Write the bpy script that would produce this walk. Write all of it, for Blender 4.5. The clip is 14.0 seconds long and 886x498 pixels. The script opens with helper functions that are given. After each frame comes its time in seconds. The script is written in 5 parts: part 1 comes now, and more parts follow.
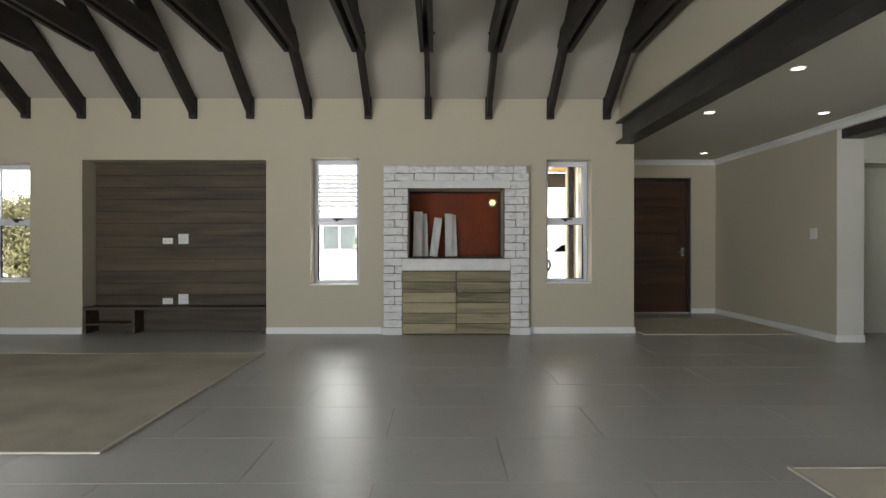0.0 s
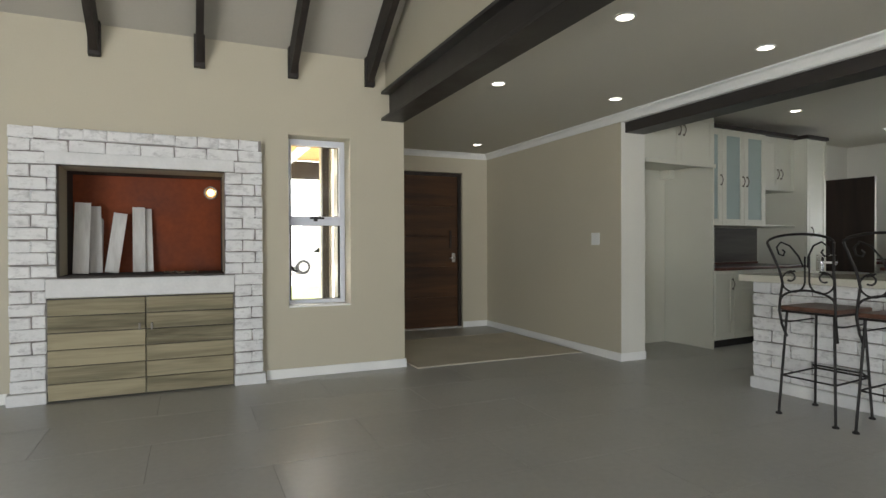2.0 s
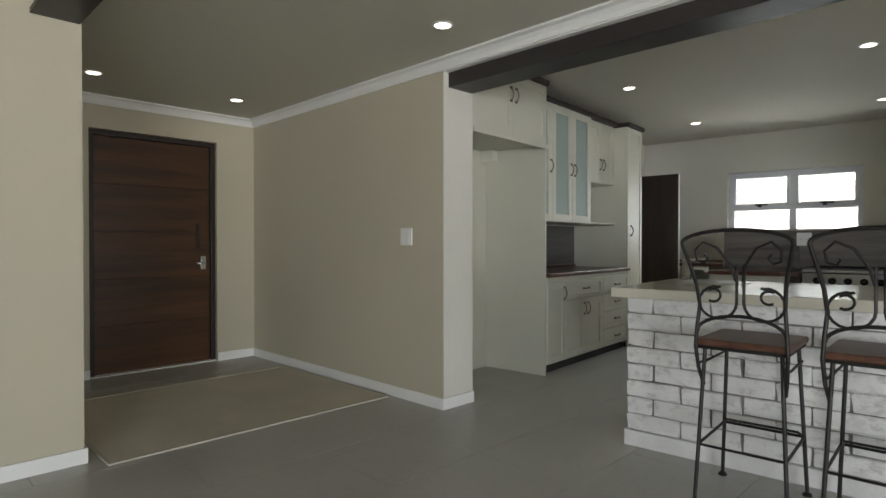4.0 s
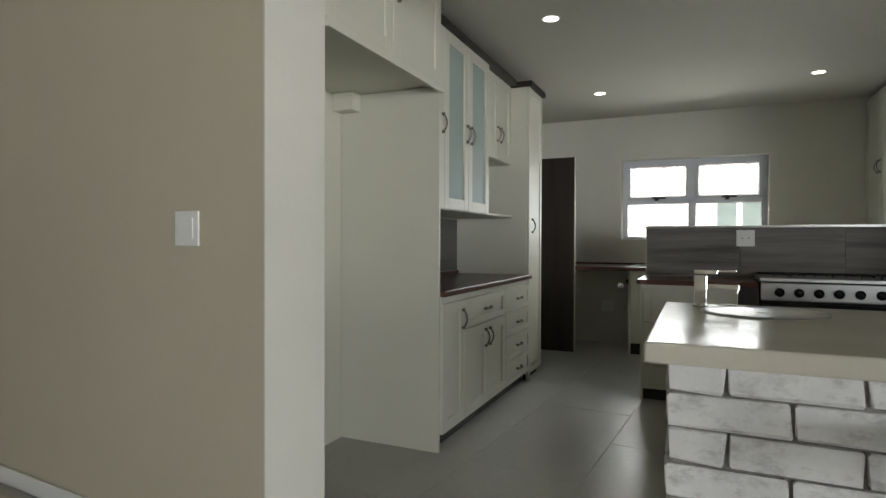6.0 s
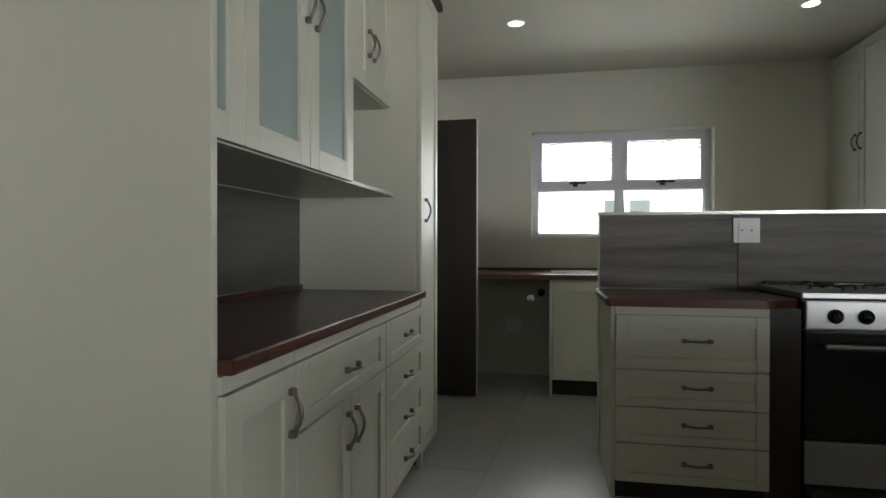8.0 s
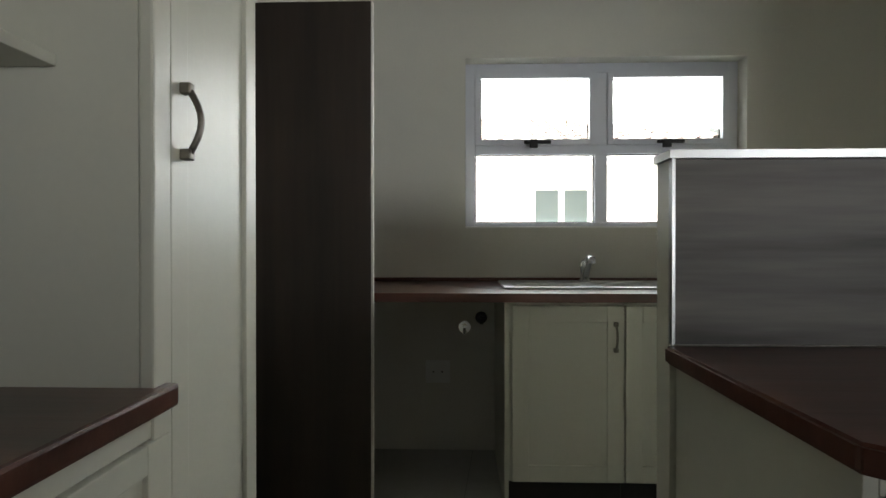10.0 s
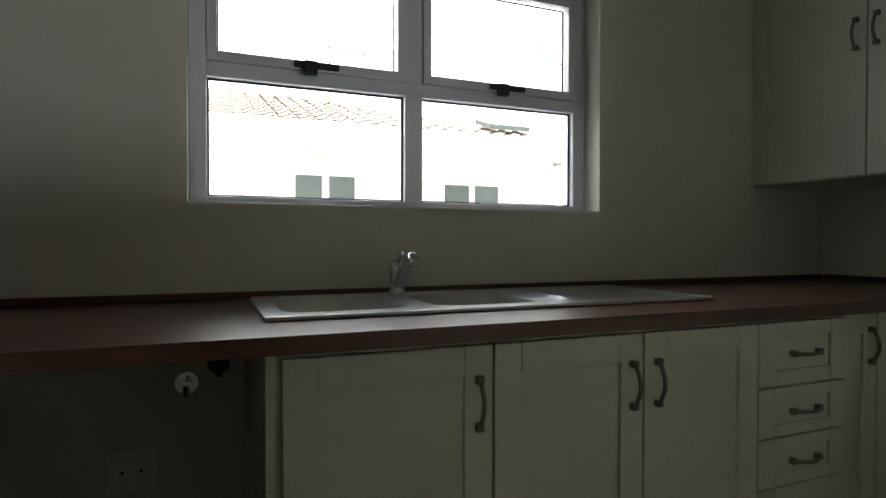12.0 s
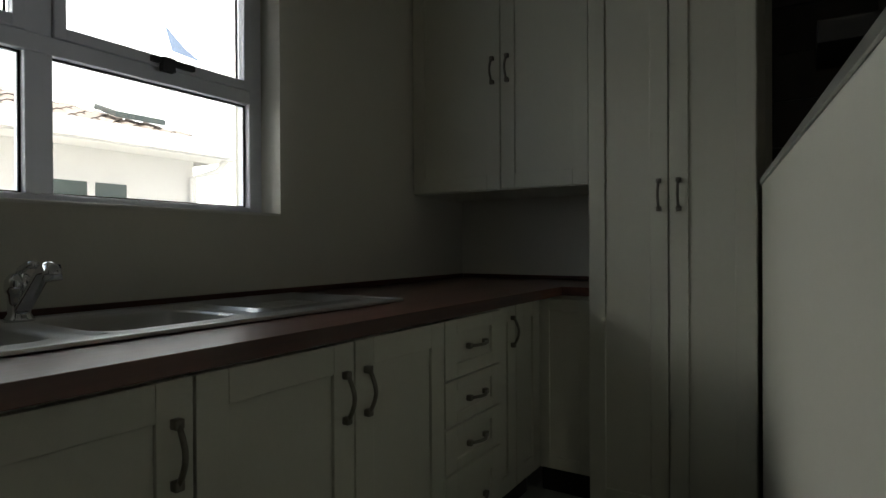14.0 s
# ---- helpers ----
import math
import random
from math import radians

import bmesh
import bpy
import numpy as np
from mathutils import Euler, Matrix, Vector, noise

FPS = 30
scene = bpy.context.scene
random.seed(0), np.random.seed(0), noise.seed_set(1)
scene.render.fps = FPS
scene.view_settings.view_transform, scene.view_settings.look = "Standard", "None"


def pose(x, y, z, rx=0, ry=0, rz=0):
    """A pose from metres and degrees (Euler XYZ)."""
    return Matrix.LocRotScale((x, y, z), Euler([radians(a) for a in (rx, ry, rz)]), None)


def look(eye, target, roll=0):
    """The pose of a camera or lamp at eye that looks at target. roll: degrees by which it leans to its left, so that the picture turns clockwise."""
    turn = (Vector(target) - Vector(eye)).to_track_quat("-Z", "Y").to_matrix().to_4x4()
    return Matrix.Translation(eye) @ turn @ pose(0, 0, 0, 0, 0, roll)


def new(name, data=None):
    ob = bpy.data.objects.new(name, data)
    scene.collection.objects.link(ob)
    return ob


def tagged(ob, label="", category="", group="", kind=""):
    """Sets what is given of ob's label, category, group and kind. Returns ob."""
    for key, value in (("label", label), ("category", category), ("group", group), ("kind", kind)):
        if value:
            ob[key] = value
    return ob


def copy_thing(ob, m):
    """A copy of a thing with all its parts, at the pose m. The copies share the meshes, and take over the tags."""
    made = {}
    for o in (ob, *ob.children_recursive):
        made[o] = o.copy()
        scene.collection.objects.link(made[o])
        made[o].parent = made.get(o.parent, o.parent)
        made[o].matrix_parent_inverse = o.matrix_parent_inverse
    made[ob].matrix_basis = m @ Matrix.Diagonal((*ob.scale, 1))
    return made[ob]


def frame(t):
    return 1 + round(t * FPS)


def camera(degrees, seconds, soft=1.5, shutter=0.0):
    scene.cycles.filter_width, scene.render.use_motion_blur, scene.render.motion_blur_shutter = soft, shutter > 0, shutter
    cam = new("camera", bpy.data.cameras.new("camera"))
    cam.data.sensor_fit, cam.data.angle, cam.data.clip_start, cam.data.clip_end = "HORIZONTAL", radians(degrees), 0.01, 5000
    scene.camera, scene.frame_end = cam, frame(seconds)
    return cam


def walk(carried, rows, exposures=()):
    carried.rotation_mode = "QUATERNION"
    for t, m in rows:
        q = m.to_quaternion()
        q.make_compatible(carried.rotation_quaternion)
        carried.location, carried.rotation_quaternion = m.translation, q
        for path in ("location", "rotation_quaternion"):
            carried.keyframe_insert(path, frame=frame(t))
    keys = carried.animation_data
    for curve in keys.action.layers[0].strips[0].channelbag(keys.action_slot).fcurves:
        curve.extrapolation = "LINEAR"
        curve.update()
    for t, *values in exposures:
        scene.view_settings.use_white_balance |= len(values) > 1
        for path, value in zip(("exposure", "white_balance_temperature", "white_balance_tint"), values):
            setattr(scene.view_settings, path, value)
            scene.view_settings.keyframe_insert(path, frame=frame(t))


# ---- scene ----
cam = camera(75.6, 14.0)
PATH = [
    (0, (0.288, -0.022, 1.041), (0.303, 1.978, 1.035), -0.0),
    (0.5, (0.395, 0.451, 1.072), (0.547, 2.445, 1.059), -0.1),
    (1, (0.512, 0.924, 1.084), (0.827, 2.899, 1.067), -0.1),
    (1.5, (0.654, 1.35, 1.13), (1.214, 3.269, 1.113), -0.0),
    (2, (0.811, 1.82, 1.145), (1.621, 3.649, 1.13), -0.2),
    (2.5, (0.983, 2.258, 1.149), (1.991, 3.986, 1.131), -0.1),
    (3, (1.22, 2.672, 1.149), (2.413, 4.277, 1.131), -0.1),
    (3.5, (1.529, 3.055, 1.148), (2.847, 4.56, 1.131), -0.1),
    (6, (3.279, 4.773, 1.156), (5.031, 5.737, 1.13), 0.2),
    (6.5, (3.668, 5.029, 1.144), (5.487, 5.859, 1.122), 0.1),
    (7, (4.11, 5.237, 1.136), (5.97, 5.972, 1.114), 0.2),
    (7.5, (4.571, 5.424, 1.121), (6.472, 6.046, 1.103), 0.2),
    (10, (6.964, 5.908, 1.093), (8.951, 6.138, 1.08), 0.0),
    (10.5, (7.402, 5.98, 1.108), (9.4, 6.078, 1.08), 0.3),
    (11, (7.761, 5.985, 1.085), (9.76, 5.95, 1.069), 0.1),
    (11.5, (8.018, 5.949, 1.076), (9.998, 5.666, 1.063), -0.1),
    (12, (8.176, 5.933, 1.077), (10.083, 5.326, 1.048), 0.1),
    (12.5, (8.287, 5.945, 1.084), (10.028, 4.961, 1.057), 0.1),
    (13, (8.348, 5.963, 1.089), (9.88, 4.677, 1.064), 0.3),
    (13.5, (8.383, 5.971, 1.075), (9.728, 4.492, 1.063), -0.0),
    (14, (8.396, 5.976, 1.071), (9.601, 4.381, 1.062), -0.3),
]
EXPO = [(0.0, 1.05), (1.0, 1.4), (2.5, 1.52), (6.0, 1.8), (7.5, 1.72), (10.0, 1.6), (11.0, 1.45), (12.0, 0.95), (13.0, 0.4), (14.0, 0.15)]
walk(cam, [(t, look(eye, target, roll)) for t, eye, target, roll in PATH], EXPO)

# ---- world, sun and large lights ----
world = bpy.data.worlds.new("world")
scene.world = world
world.use_nodes = True
wn, wl = world.node_tree.nodes, world.node_tree.links
sky = wn.new("ShaderNodeTexSky")
sky.sky_type, sky.sun_disc = "NISHITA", False
sky.sun_elevation, sky.sun_rotation = radians(58), radians(250)
sky.air_density, sky.dust_density = 0.8, 7.0
wn["Background"].inputs["Strength"].default_value = 0.15
wl.new(sky.outputs[0], wn["Background"].inputs["Color"])
sun = new("sun", bpy.data.lights.new("sun", "SUN"))
sun.data.energy, sun.data.angle, sun.data.color = 5.0, radians(0.6), (1.0, 0.97, 0.94)
sun.matrix_world = look((-9, -3.3, 16), (0, 0, 0))


def window_light(name, m, w, h, watts, color=(0.92, 0.96, 1.0)):
    """Skylight entering through an opening."""
    lamp = new(name, bpy.data.lights.new(name, "AREA"))
    lamp.data.shape, lamp.data.size, lamp.data.size_y = "RECTANGLE", w, h
    lamp.data.energy, lamp.data.color = watts, color
    lamp.matrix_world = m
    return lamp


window_light("skylight_south", look((-3.2, -2.25, 1.15), (2.4, 5, -0.6)), 3.2, 2.1, 128, (0.89, 0.95, 1.0))
window_light("skylight_south", look((2.0, -2.25, 1.15), (2.6, 5, -0.8)), 2.1, 2.1, 36, (0.89, 0.95, 1.0))
window_light("skylight_north", look((-0.965, 7.15, 1.35), (-0.965, 0, 1.35)), 0.46, 1.45, 0.8)
window_light("skylight_north", look((1.86, 7.15, 1.35), (1.86, 0, 1.35)), 0.46, 1.45, 0.5)
window_light("skylight_north", look((-4.9, 7.15, 1.35), (-4.9, 0, 1.35)), 0.46, 1.35, 0.5)
# the kitchen wing stands at a slight angle to the living room, hinged at the pillar
WING = Matrix.Translation((4.64, 6.583, 0)) @ Matrix.Rotation(radians(4.65), 4, "Z") @ Matrix.Translation((-4.64, -6.583, 0))
window_light("skylight_east", WING @ look((10.13, 4.97, 1.63), (5, 4.97, 1.4)), 1.34, 0.82, 4.0, (0.8, 0.91, 1.0))

# ---- materials ----


def material(name, color, rough=0.6, metal=0.0, vary=0.12, scale=3.0, grain=60.0, bump=0.02, per_piece=0.0, stretch=(1, 1, 1), spec=0.5, coat=0.0):
    """A surface with stains at a large scale and grain at a small one."""
    m = bpy.data.materials.new(name)
    m.use_nodes = True
    n, l = m.node_tree.nodes, m.node_tree.links
    b = n["Principled BSDF"]
    co = n.new("ShaderNodeNewGeometry")
    mp = n.new("ShaderNodeMapping")
    mp.inputs["Scale"].default_value = stretch
    l.new(co.outputs["Position"], mp.inputs["Vector"])
    big, fine = n.new("ShaderNodeTexNoise"), n.new("ShaderNodeTexNoise")
    big.inputs["Scale"].default_value, big.inputs["Detail"].default_value = scale, 5
    fine.inputs["Scale"].default_value, fine.inputs["Detail"].default_value = grain, 4
    add = n.new("ShaderNodeMath")
    add.operation = "ADD"
    half = n.new("ShaderNodeMath")
    half.operation, half.inputs[1].default_value = "MULTIPLY", 0.45
    l.new(fine.outputs["Fac"], half.inputs[0])
    l.new(big.outputs["Fac"], add.inputs[0])
    l.new(half.outputs[0], add.inputs[1])
    l.new(mp.outputs[0], big.inputs["Vector"])
    l.new(mp.outputs[0], fine.inputs["Vector"])
    last = add.outputs[0]
    if per_piece:
        info = n.new("ShaderNodeObjectInfo")
        mul = n.new("ShaderNodeMath")
        mul.operation, mul.inputs[1].default_value = "MULTIPLY_ADD", per_piece
        l.new(info.outputs["Random"], mul.inputs[0])
        l.new(last, mul.inputs[2])
        last = mul.outputs[0]
    ramp = n.new("ShaderNodeMapRange")
    ramp.inputs["From Min"].default_value, ramp.inputs["From Max"].default_value = 0.4, 1.05 + per_piece
    ramp.inputs["To Min"].default_value, ramp.inputs["To Max"].default_value = 1 - vary, 1 + vary
    l.new(last, ramp.inputs["Value"])
    tone = n.new("ShaderNodeVectorMath")
    tone.operation = "SCALE"
    tone.inputs[0].default_value = color[:3]
    l.new(ramp.outputs[0], tone.inputs["Scale"])
    l.new(tone.outputs[0], b.inputs["Base Color"])
    rr = n.new("ShaderNodeMapRange")
    rr.inputs["From Min"].default_value, rr.inputs["From Max"].default_value = 0.3, 0.7
    rr.inputs["To Min"].default_value, rr.inputs["To Max"].default_value = rough * 0.85, min(1, rough * 1.15)
    l.new(big.outputs["Fac"], rr.inputs["Value"])
    l.new(rr.outputs[0], b.inputs["Roughness"])
    b.inputs["Metallic"].default_value = metal
    b.inputs["Specular IOR Level"].default_value = spec
    b.inputs["Coat Weight"].default_value = coat
    if bump:
        bp = n.new("ShaderNodeBump")
        bp.inputs["Strength"].default_value, bp.inputs["Distance"].default_value = 0.5, bump
        l.new(add.outputs[0], bp.inputs["Height"])
        l.new(bp.outputs[0], b.inputs["Normal"])
    return m


def whitewashed_brick(name):
    """White limewash worn through to grey-brown brick in patches."""
    m = material(name, (0.74, 0.73, 0.71), 0.85, vary=0.12, scale=9, grain=70, bump=0.006, per_piece=0.12)
    n, l = m.node_tree.nodes, m.node_tree.links
    b = n["Principled BSDF"]
    src = b.inputs["Base Color"].links[0].from_socket
    co = n.new("ShaderNodeTexCoord")
    mp = n.new("ShaderNodeMapping")
    mp.inputs["Scale"].default_value = (7, 7, 14)
    info = n.new("ShaderNodeObjectInfo")
    off = n.new("ShaderNodeVectorMath")
    off.operation = "SCALE"
    off.inputs[0].default_value = (31, 17, 23)
    l.new(info.outputs["Random"], off.inputs["Scale"])
    l.new(off.outputs[0], mp.inputs["Location"])
    l.new(co.outputs["Object"], mp.inputs["Vector"])
    noi = n.new("ShaderNodeTexNoise")
    noi.inputs["Scale"].default_value, noi.inputs["Detail"].default_value, noi.inputs["Roughness"].default_value = 1.6, 9, 0.72
    l.new(mp.outputs[0], noi.inputs["Vector"])
    ramp = n.new("ShaderNodeMapRange")
    ramp.inputs["From Min"].default_value, ramp.inputs["From Max"].default_value = 0.5, 0.64
    ramp.inputs["To Max"].default_value = 0.55
    l.new(noi.outputs["Fac"], ramp.inputs["Value"])
    mix = n.new("ShaderNodeMix")
    mix.data_type = "RGBA"
    l.new(ramp.outputs[0], mix.inputs["Factor"])
    l.new(src, mix.inputs[6])
    mix.inputs[7].default_value = (0.33, 0.31, 0.3, 1)
    l.new(mix.outputs[2], b.inputs["Base Color"])
    return m


def wood(name, dark, light, axis="x", rough=0.55, per_piece=0.5, scale=1.0, knots=False, coat=0.0):
    """Timber with streaks along its axis."""
    m = bpy.data.materials.new(name)
    m.use_nodes = True
    n, l = m.node_tree.nodes, m.node_tree.links
    b = n["Principled BSDF"]
    co, mp = n.new("ShaderNodeTexCoord"), n.new("ShaderNodeMapping")
    s = [14 * scale, 14 * scale, 14 * scale]
    s["xyz".index(axis)] = 0.9 * scale
    mp.inputs["Scale"].default_value = s
    info = n.new("ShaderNodeObjectInfo")
    off = n.new("ShaderNodeVectorMath")
    off.operation = "SCALE"
    off.inputs[0].default_value = (37, 41, 29)
    l.new(info.outputs["Random"], off.inputs["Scale"])
    l.new(off.outputs[0], mp.inputs["Location"])
    l.new(co.outputs["Object"], mp.inputs["Vector"])
    a, f = n.new("ShaderNodeTexNoise"), n.new("ShaderNodeTexNoise")
    a.inputs["Scale"].default_value, a.inputs["Detail"].default_value, a.inputs["Distortion"].default_value = 1.0, 8, 1.2 if knots else 0.4
    f.inputs["Scale"].default_value, f.inputs["Detail"].default_value = 6.0, 4
    l.new(mp.outputs[0], a.inputs["Vector"])
    l.new(mp.outputs[0], f.inputs["Vector"])
    mixn = n.new("ShaderNodeMath")
    mixn.operation, mixn.inputs[1].default_value = "MULTIPLY_ADD", 0.3
    l.new(f.outputs["Fac"], mixn.inputs[0])
    l.new(a.outputs["Fac"], mixn.inputs[2])
    pp = n.new("ShaderNodeMath")
    pp.operation, pp.inputs[1].default_value = "MULTIPLY_ADD", per_piece * 0.4
    l.new(info.outputs["Random"], pp.inputs[0])
    l.new(mixn.outputs[0], pp.inputs[2])
    r = n.new("ShaderNodeValToRGB")
    r.color_ramp.elements[0].position, r.color_ramp.elements[0].color = 0.45, (*dark, 1)
    r.color_ramp.elements[1].position, r.color_ramp.elements[1].color = 0.85 + per_piece * 0.2, (*light, 1)
    l.new(pp.outputs[0], r.inputs[0])
    l.new(r.outputs[0], b.inputs["Base Color"])
    b.inputs["Roughness"].default_value = rough
    b.inputs["Coat Weight"].default_value = coat
    b.inputs["Coat Roughness"].default_value = 0.25
    bp = n.new("ShaderNodeBump")
    bp.inputs["Strength"].default_value, bp.inputs["Distance"].default_value = 0.4, 0.003
    l.new(mixn.outputs[0], bp.inputs["Height"])
    l.new(bp.outputs[0], b.inputs["Normal"])
    return m


def glow(name, color, strength):
    m = bpy.data.materials.new(name)
    m.use_nodes = True
    b = m.node_tree.nodes["Principled BSDF"]
    b.inputs["Base Color"].default_value = (*color, 1)
    b.inputs["Emission Color"].default_value = (*color, 1)
    b.inputs["Emission Strength"].default_value = strength
    return m


def clear_glass(name, tint=(0.97, 0.99, 0.98), rough=0.0):
    m = bpy.data.materials.new(name)
    m.use_nodes = True
    n, l = m.node_tree.nodes, m.node_tree.links
    n.remove(n["Principled BSDF"])
    tr, gl, mix, fr = n.new("ShaderNodeBsdfTransparent"), n.new("ShaderNodeBsdfGlossy"), n.new("ShaderNodeMixShader"), n.new("ShaderNodeFresnel")
    tr.inputs[0].default_value = (*tint, 1)
    gl.inputs["Roughness"].default_value = rough
    fr.inputs[0].default_value = 1.3
    l.new(fr.outputs[0], mix.inputs[0])
    l.new(tr.outputs[0], mix.inputs[1])
    l.new(gl.outputs[0], mix.inputs[2])
    l.new(mix.outputs[0], n["Material Output"].inputs[0])
    return m


PAINT = material("wall_paint", (0.5, 0.455, 0.345), 0.75, vary=0.05, scale=1.1, grain=90, bump=0.0015)
PAINT_K = material("kitchen_wall_paint", (0.66, 0.64, 0.57), 0.75, vary=0.05, scale=1.1, grain=90, bump=0.0015)
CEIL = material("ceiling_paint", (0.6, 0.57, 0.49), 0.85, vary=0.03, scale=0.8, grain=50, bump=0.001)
# greyer and darker than CEIL: the vault's lower brightness is put into its colour
VAULT = material("vault_ceiling_toned_down", (0.43, 0.4, 0.335), 0.85, vary=0.05, scale=0.8, grain=50, bump=0.001)
TRIM = material("white_trim_paint", (0.8, 0.79, 0.76), 0.5, vary=0.04, scale=4, grain=60, bump=0.001)
ALU = material("white_window_frame", (0.66, 0.67, 0.72), 0.35, vary=0.03, scale=5, grain=80, bump=0.0)
TILE = material("grey_floor_tile", (0.43, 0.42, 0.39), 0.36, vary=0.15, scale=1.3, grain=26, bump=0.0, per_piece=0.06)
GROUT = material("grey_grout", (0.27, 0.262, 0.245), 0.85, vary=0.1, bump=0.001)
RUG = material("worn_beige_rug", (0.4, 0.36, 0.28), 0.95, vary=0.38, scale=1.6, grain=160, bump=0.004)
RUG_EDGE = material("rug_binding", (0.5, 0.46, 0.38), 0.95, vary=0.1, scale=8, grain=200, bump=0.003)
MAT = material("hall_rug_weave", (0.58, 0.53, 0.43), 0.95, vary=0.12, scale=2.5, grain=160, bump=0.004)
BEAM = wood("dark_roof_timber", (0.008, 0.006, 0.005), (0.034, 0.024, 0.018), "y", 0.65, 0.3)
STEEL_BEAM = material("dark_painted_beam", (0.032, 0.027, 0.024), 0.45, vary=0.15, scale=3, grain=40, bump=0.001)
SEAT_WOOD = wood("brown_seat_wood", (0.045, 0.02, 0.012), (0.14, 0.065, 0.04), "x", 0.4, 0.3)
MAHOG = wood("mahogany_worktop", (0.035, 0.012, 0.008), (0.12, 0.04, 0.026), "y", 0.3, 0.1, 0.7, coat=0.2)
DOORWOOD = wood("dark_front_door_wood", (0.03, 0.012, 0.004), (0.1, 0.041, 0.014), "x", 0.38, 0.3, 0.6)
DARKDOOR = wood("dark_brown_door", (0.009, 0.006, 0.004), (0.032, 0.019, 0.013), "z", 0.5, 0.1, 0.6)
NICHE = wood("dark_weathered_boards", (0.024, 0.017, 0.009), (0.105, 0.078, 0.042), "x", 0.65, 0.6)
PALLET = wood("greyed_pine_boards", (0.1, 0.084, 0.045), (0.37, 0.315, 0.195), "x", 0.75, 0.7, 0.9, knots=True)
WHITEBOARD = wood("whitewashed_boards", (0.45, 0.42, 0.38), (0.72, 0.7, 0.66), "z", 0.8, 0.3)
BRICK = whitewashed_brick("whitewashed_brick")
MORTAR = material("white_mortar", (0.24, 0.22, 0.2), 0.95, vary=0.75, scale=9, grain=70, bump=0.01)
RENDER_W = material("white_render", (0.7, 0.69, 0.67), 0.85, vary=0.1, scale=8, grain=50, bump=0.006)
RED = material("oxide_red_panel", (0.17, 0.036, 0.009), 0.6, spec=0.2, vary=0.35, scale=3, grain=30, bump=0.002)
SOOT = material("dark_firebox", (0.06, 0.05, 0.045), 0.9, vary=0.3, bump=0.003)
CAB = material("cream_cabinet_paint", (0.585, 0.572, 0.485), 0.42, vary=0.04, scale=2, grain=80, bump=0.0006)
KICK = material("dark_kickboard", (0.02, 0.017, 0.015), 0.6, vary=0.2, bump=0.001)
BRASS = material("antique_pewter_handle", (0.21, 0.19, 0.16), 0.38, 0.9, vary=0.2, scale=30, grain=200, bump=0.0)
CHROME = material("chrome", (0.75, 0.76, 0.78), 0.08, 1.0, vary=0.03, bump=0.0)
STEEL = material("brushed_stainless_steel", (0.5, 0.5, 0.49), 0.32, 1.0, vary=0.05, scale=3, grain=200, bump=0.0)
IRON = material("wrought_iron", (0.03, 0.027, 0.025), 0.5, 0.6, vary=0.25, scale=20, grain=150, bump=0.001)
QUARTZ = material("polished_cream_concrete", (0.56, 0.53, 0.44), 0.2, vary=0.07, scale=2.4, grain=60, bump=0.0003, coat=0.1)
SPLASH = wood("grey_wood_look_tile", (0.055, 0.047, 0.04), (0.19, 0.168, 0.148), "y", 0.55, 0.2, 0.9)
SPLASH_N = wood("dark_splash_tile", (0.05, 0.046, 0.042), (0.13, 0.12, 0.11), "x", 0.35, 0.2, 0.6)
PLASTIC = material("white_plastic", (0.78, 0.78, 0.75), 0.35, vary=0.02, bump=0.0)
BLACK = material("black_enamel", (0.012, 0.012, 0.012), 0.2, vary=0.1, bump=0.0)
RUBBER = material("black_rubber", (0.02, 0.02, 0.02), 0.7, vary=0.1, bump=0.0)
GLASS = clear_glass("window_glass")
FROST = material("frosted_cabinet_glass", (0.3, 0.36, 0.335), 0.5, vary=0.05, scale=6, grain=120, bump=0.0)
LAMP = glow("downlight_glow", (1.0, 0.93, 0.82), 2.2)
BULB = glow("warm_bulb_glow", (1.0, 0.55, 0.18), 2.2)
STUCCO = material("white_stucco", (0.8, 0.8, 0.79), 0.9, vary=0.05, scale=1, grain=30, bump=0.004)
ROOFTILE = material("terracotta_grey_roof_tile", (0.45, 0.38, 0.33), 0.85, vary=0.25, scale=3, grain=20, bump=0.004)
ROOFGREY = material("grey_roof_tile", (0.3, 0.3, 0.31), 0.85, vary=0.2, scale=2, grain=20, bump=0.004)
GRASS = material("dry_lawn", (0.2, 0.22, 0.08), 0.95, vary=0.3, scale=0.8, grain=12, bump=0.02)
PAVE = material("pale_paving", (0.6, 0.58, 0.53), 0.9, vary=0.1, scale=0.7, grain=12, bump=0.004)
WINGLASS = material("dark_house_glass", (0.1, 0.13, 0.13), 0.1, vary=0.1, bump=0.0)
LEAF = material("leaf_green", (0.09, 0.13, 0.05), 0.6, vary=0.5, scale=1.5, grain=6, bump=0.0)
LEAF2 = material("blossom_bush_leaf", (0.24, 0.23, 0.12), 0.7, vary=0.5, scale=2.5, grain=7, bump=0.0)
BARK = material("tree_bark", (0.12, 0.09, 0.06), 0.9, vary=0.3, scale=6, bump=0.02)
PINE = wood("yellow_pine_slat", (0.5, 0.28, 0.08), (0.72, 0.46, 0.17), "x", 0.6, 0.3)
CARPAINT = material("silver_car_paint", (0.6, 0.62, 0.65), 0.2, 0.3, vary=0.03, bump=0.0, coat=0.6)
SKYWHITE = glow("hazy_sky", (1.0, 1.0, 1.0), 1.5)
BANNER = material("blue_grey_banner", (0.2, 0.27, 0.4), 0.7, vary=0.2, scale=3, bump=0.0)

# ---- building tools ----


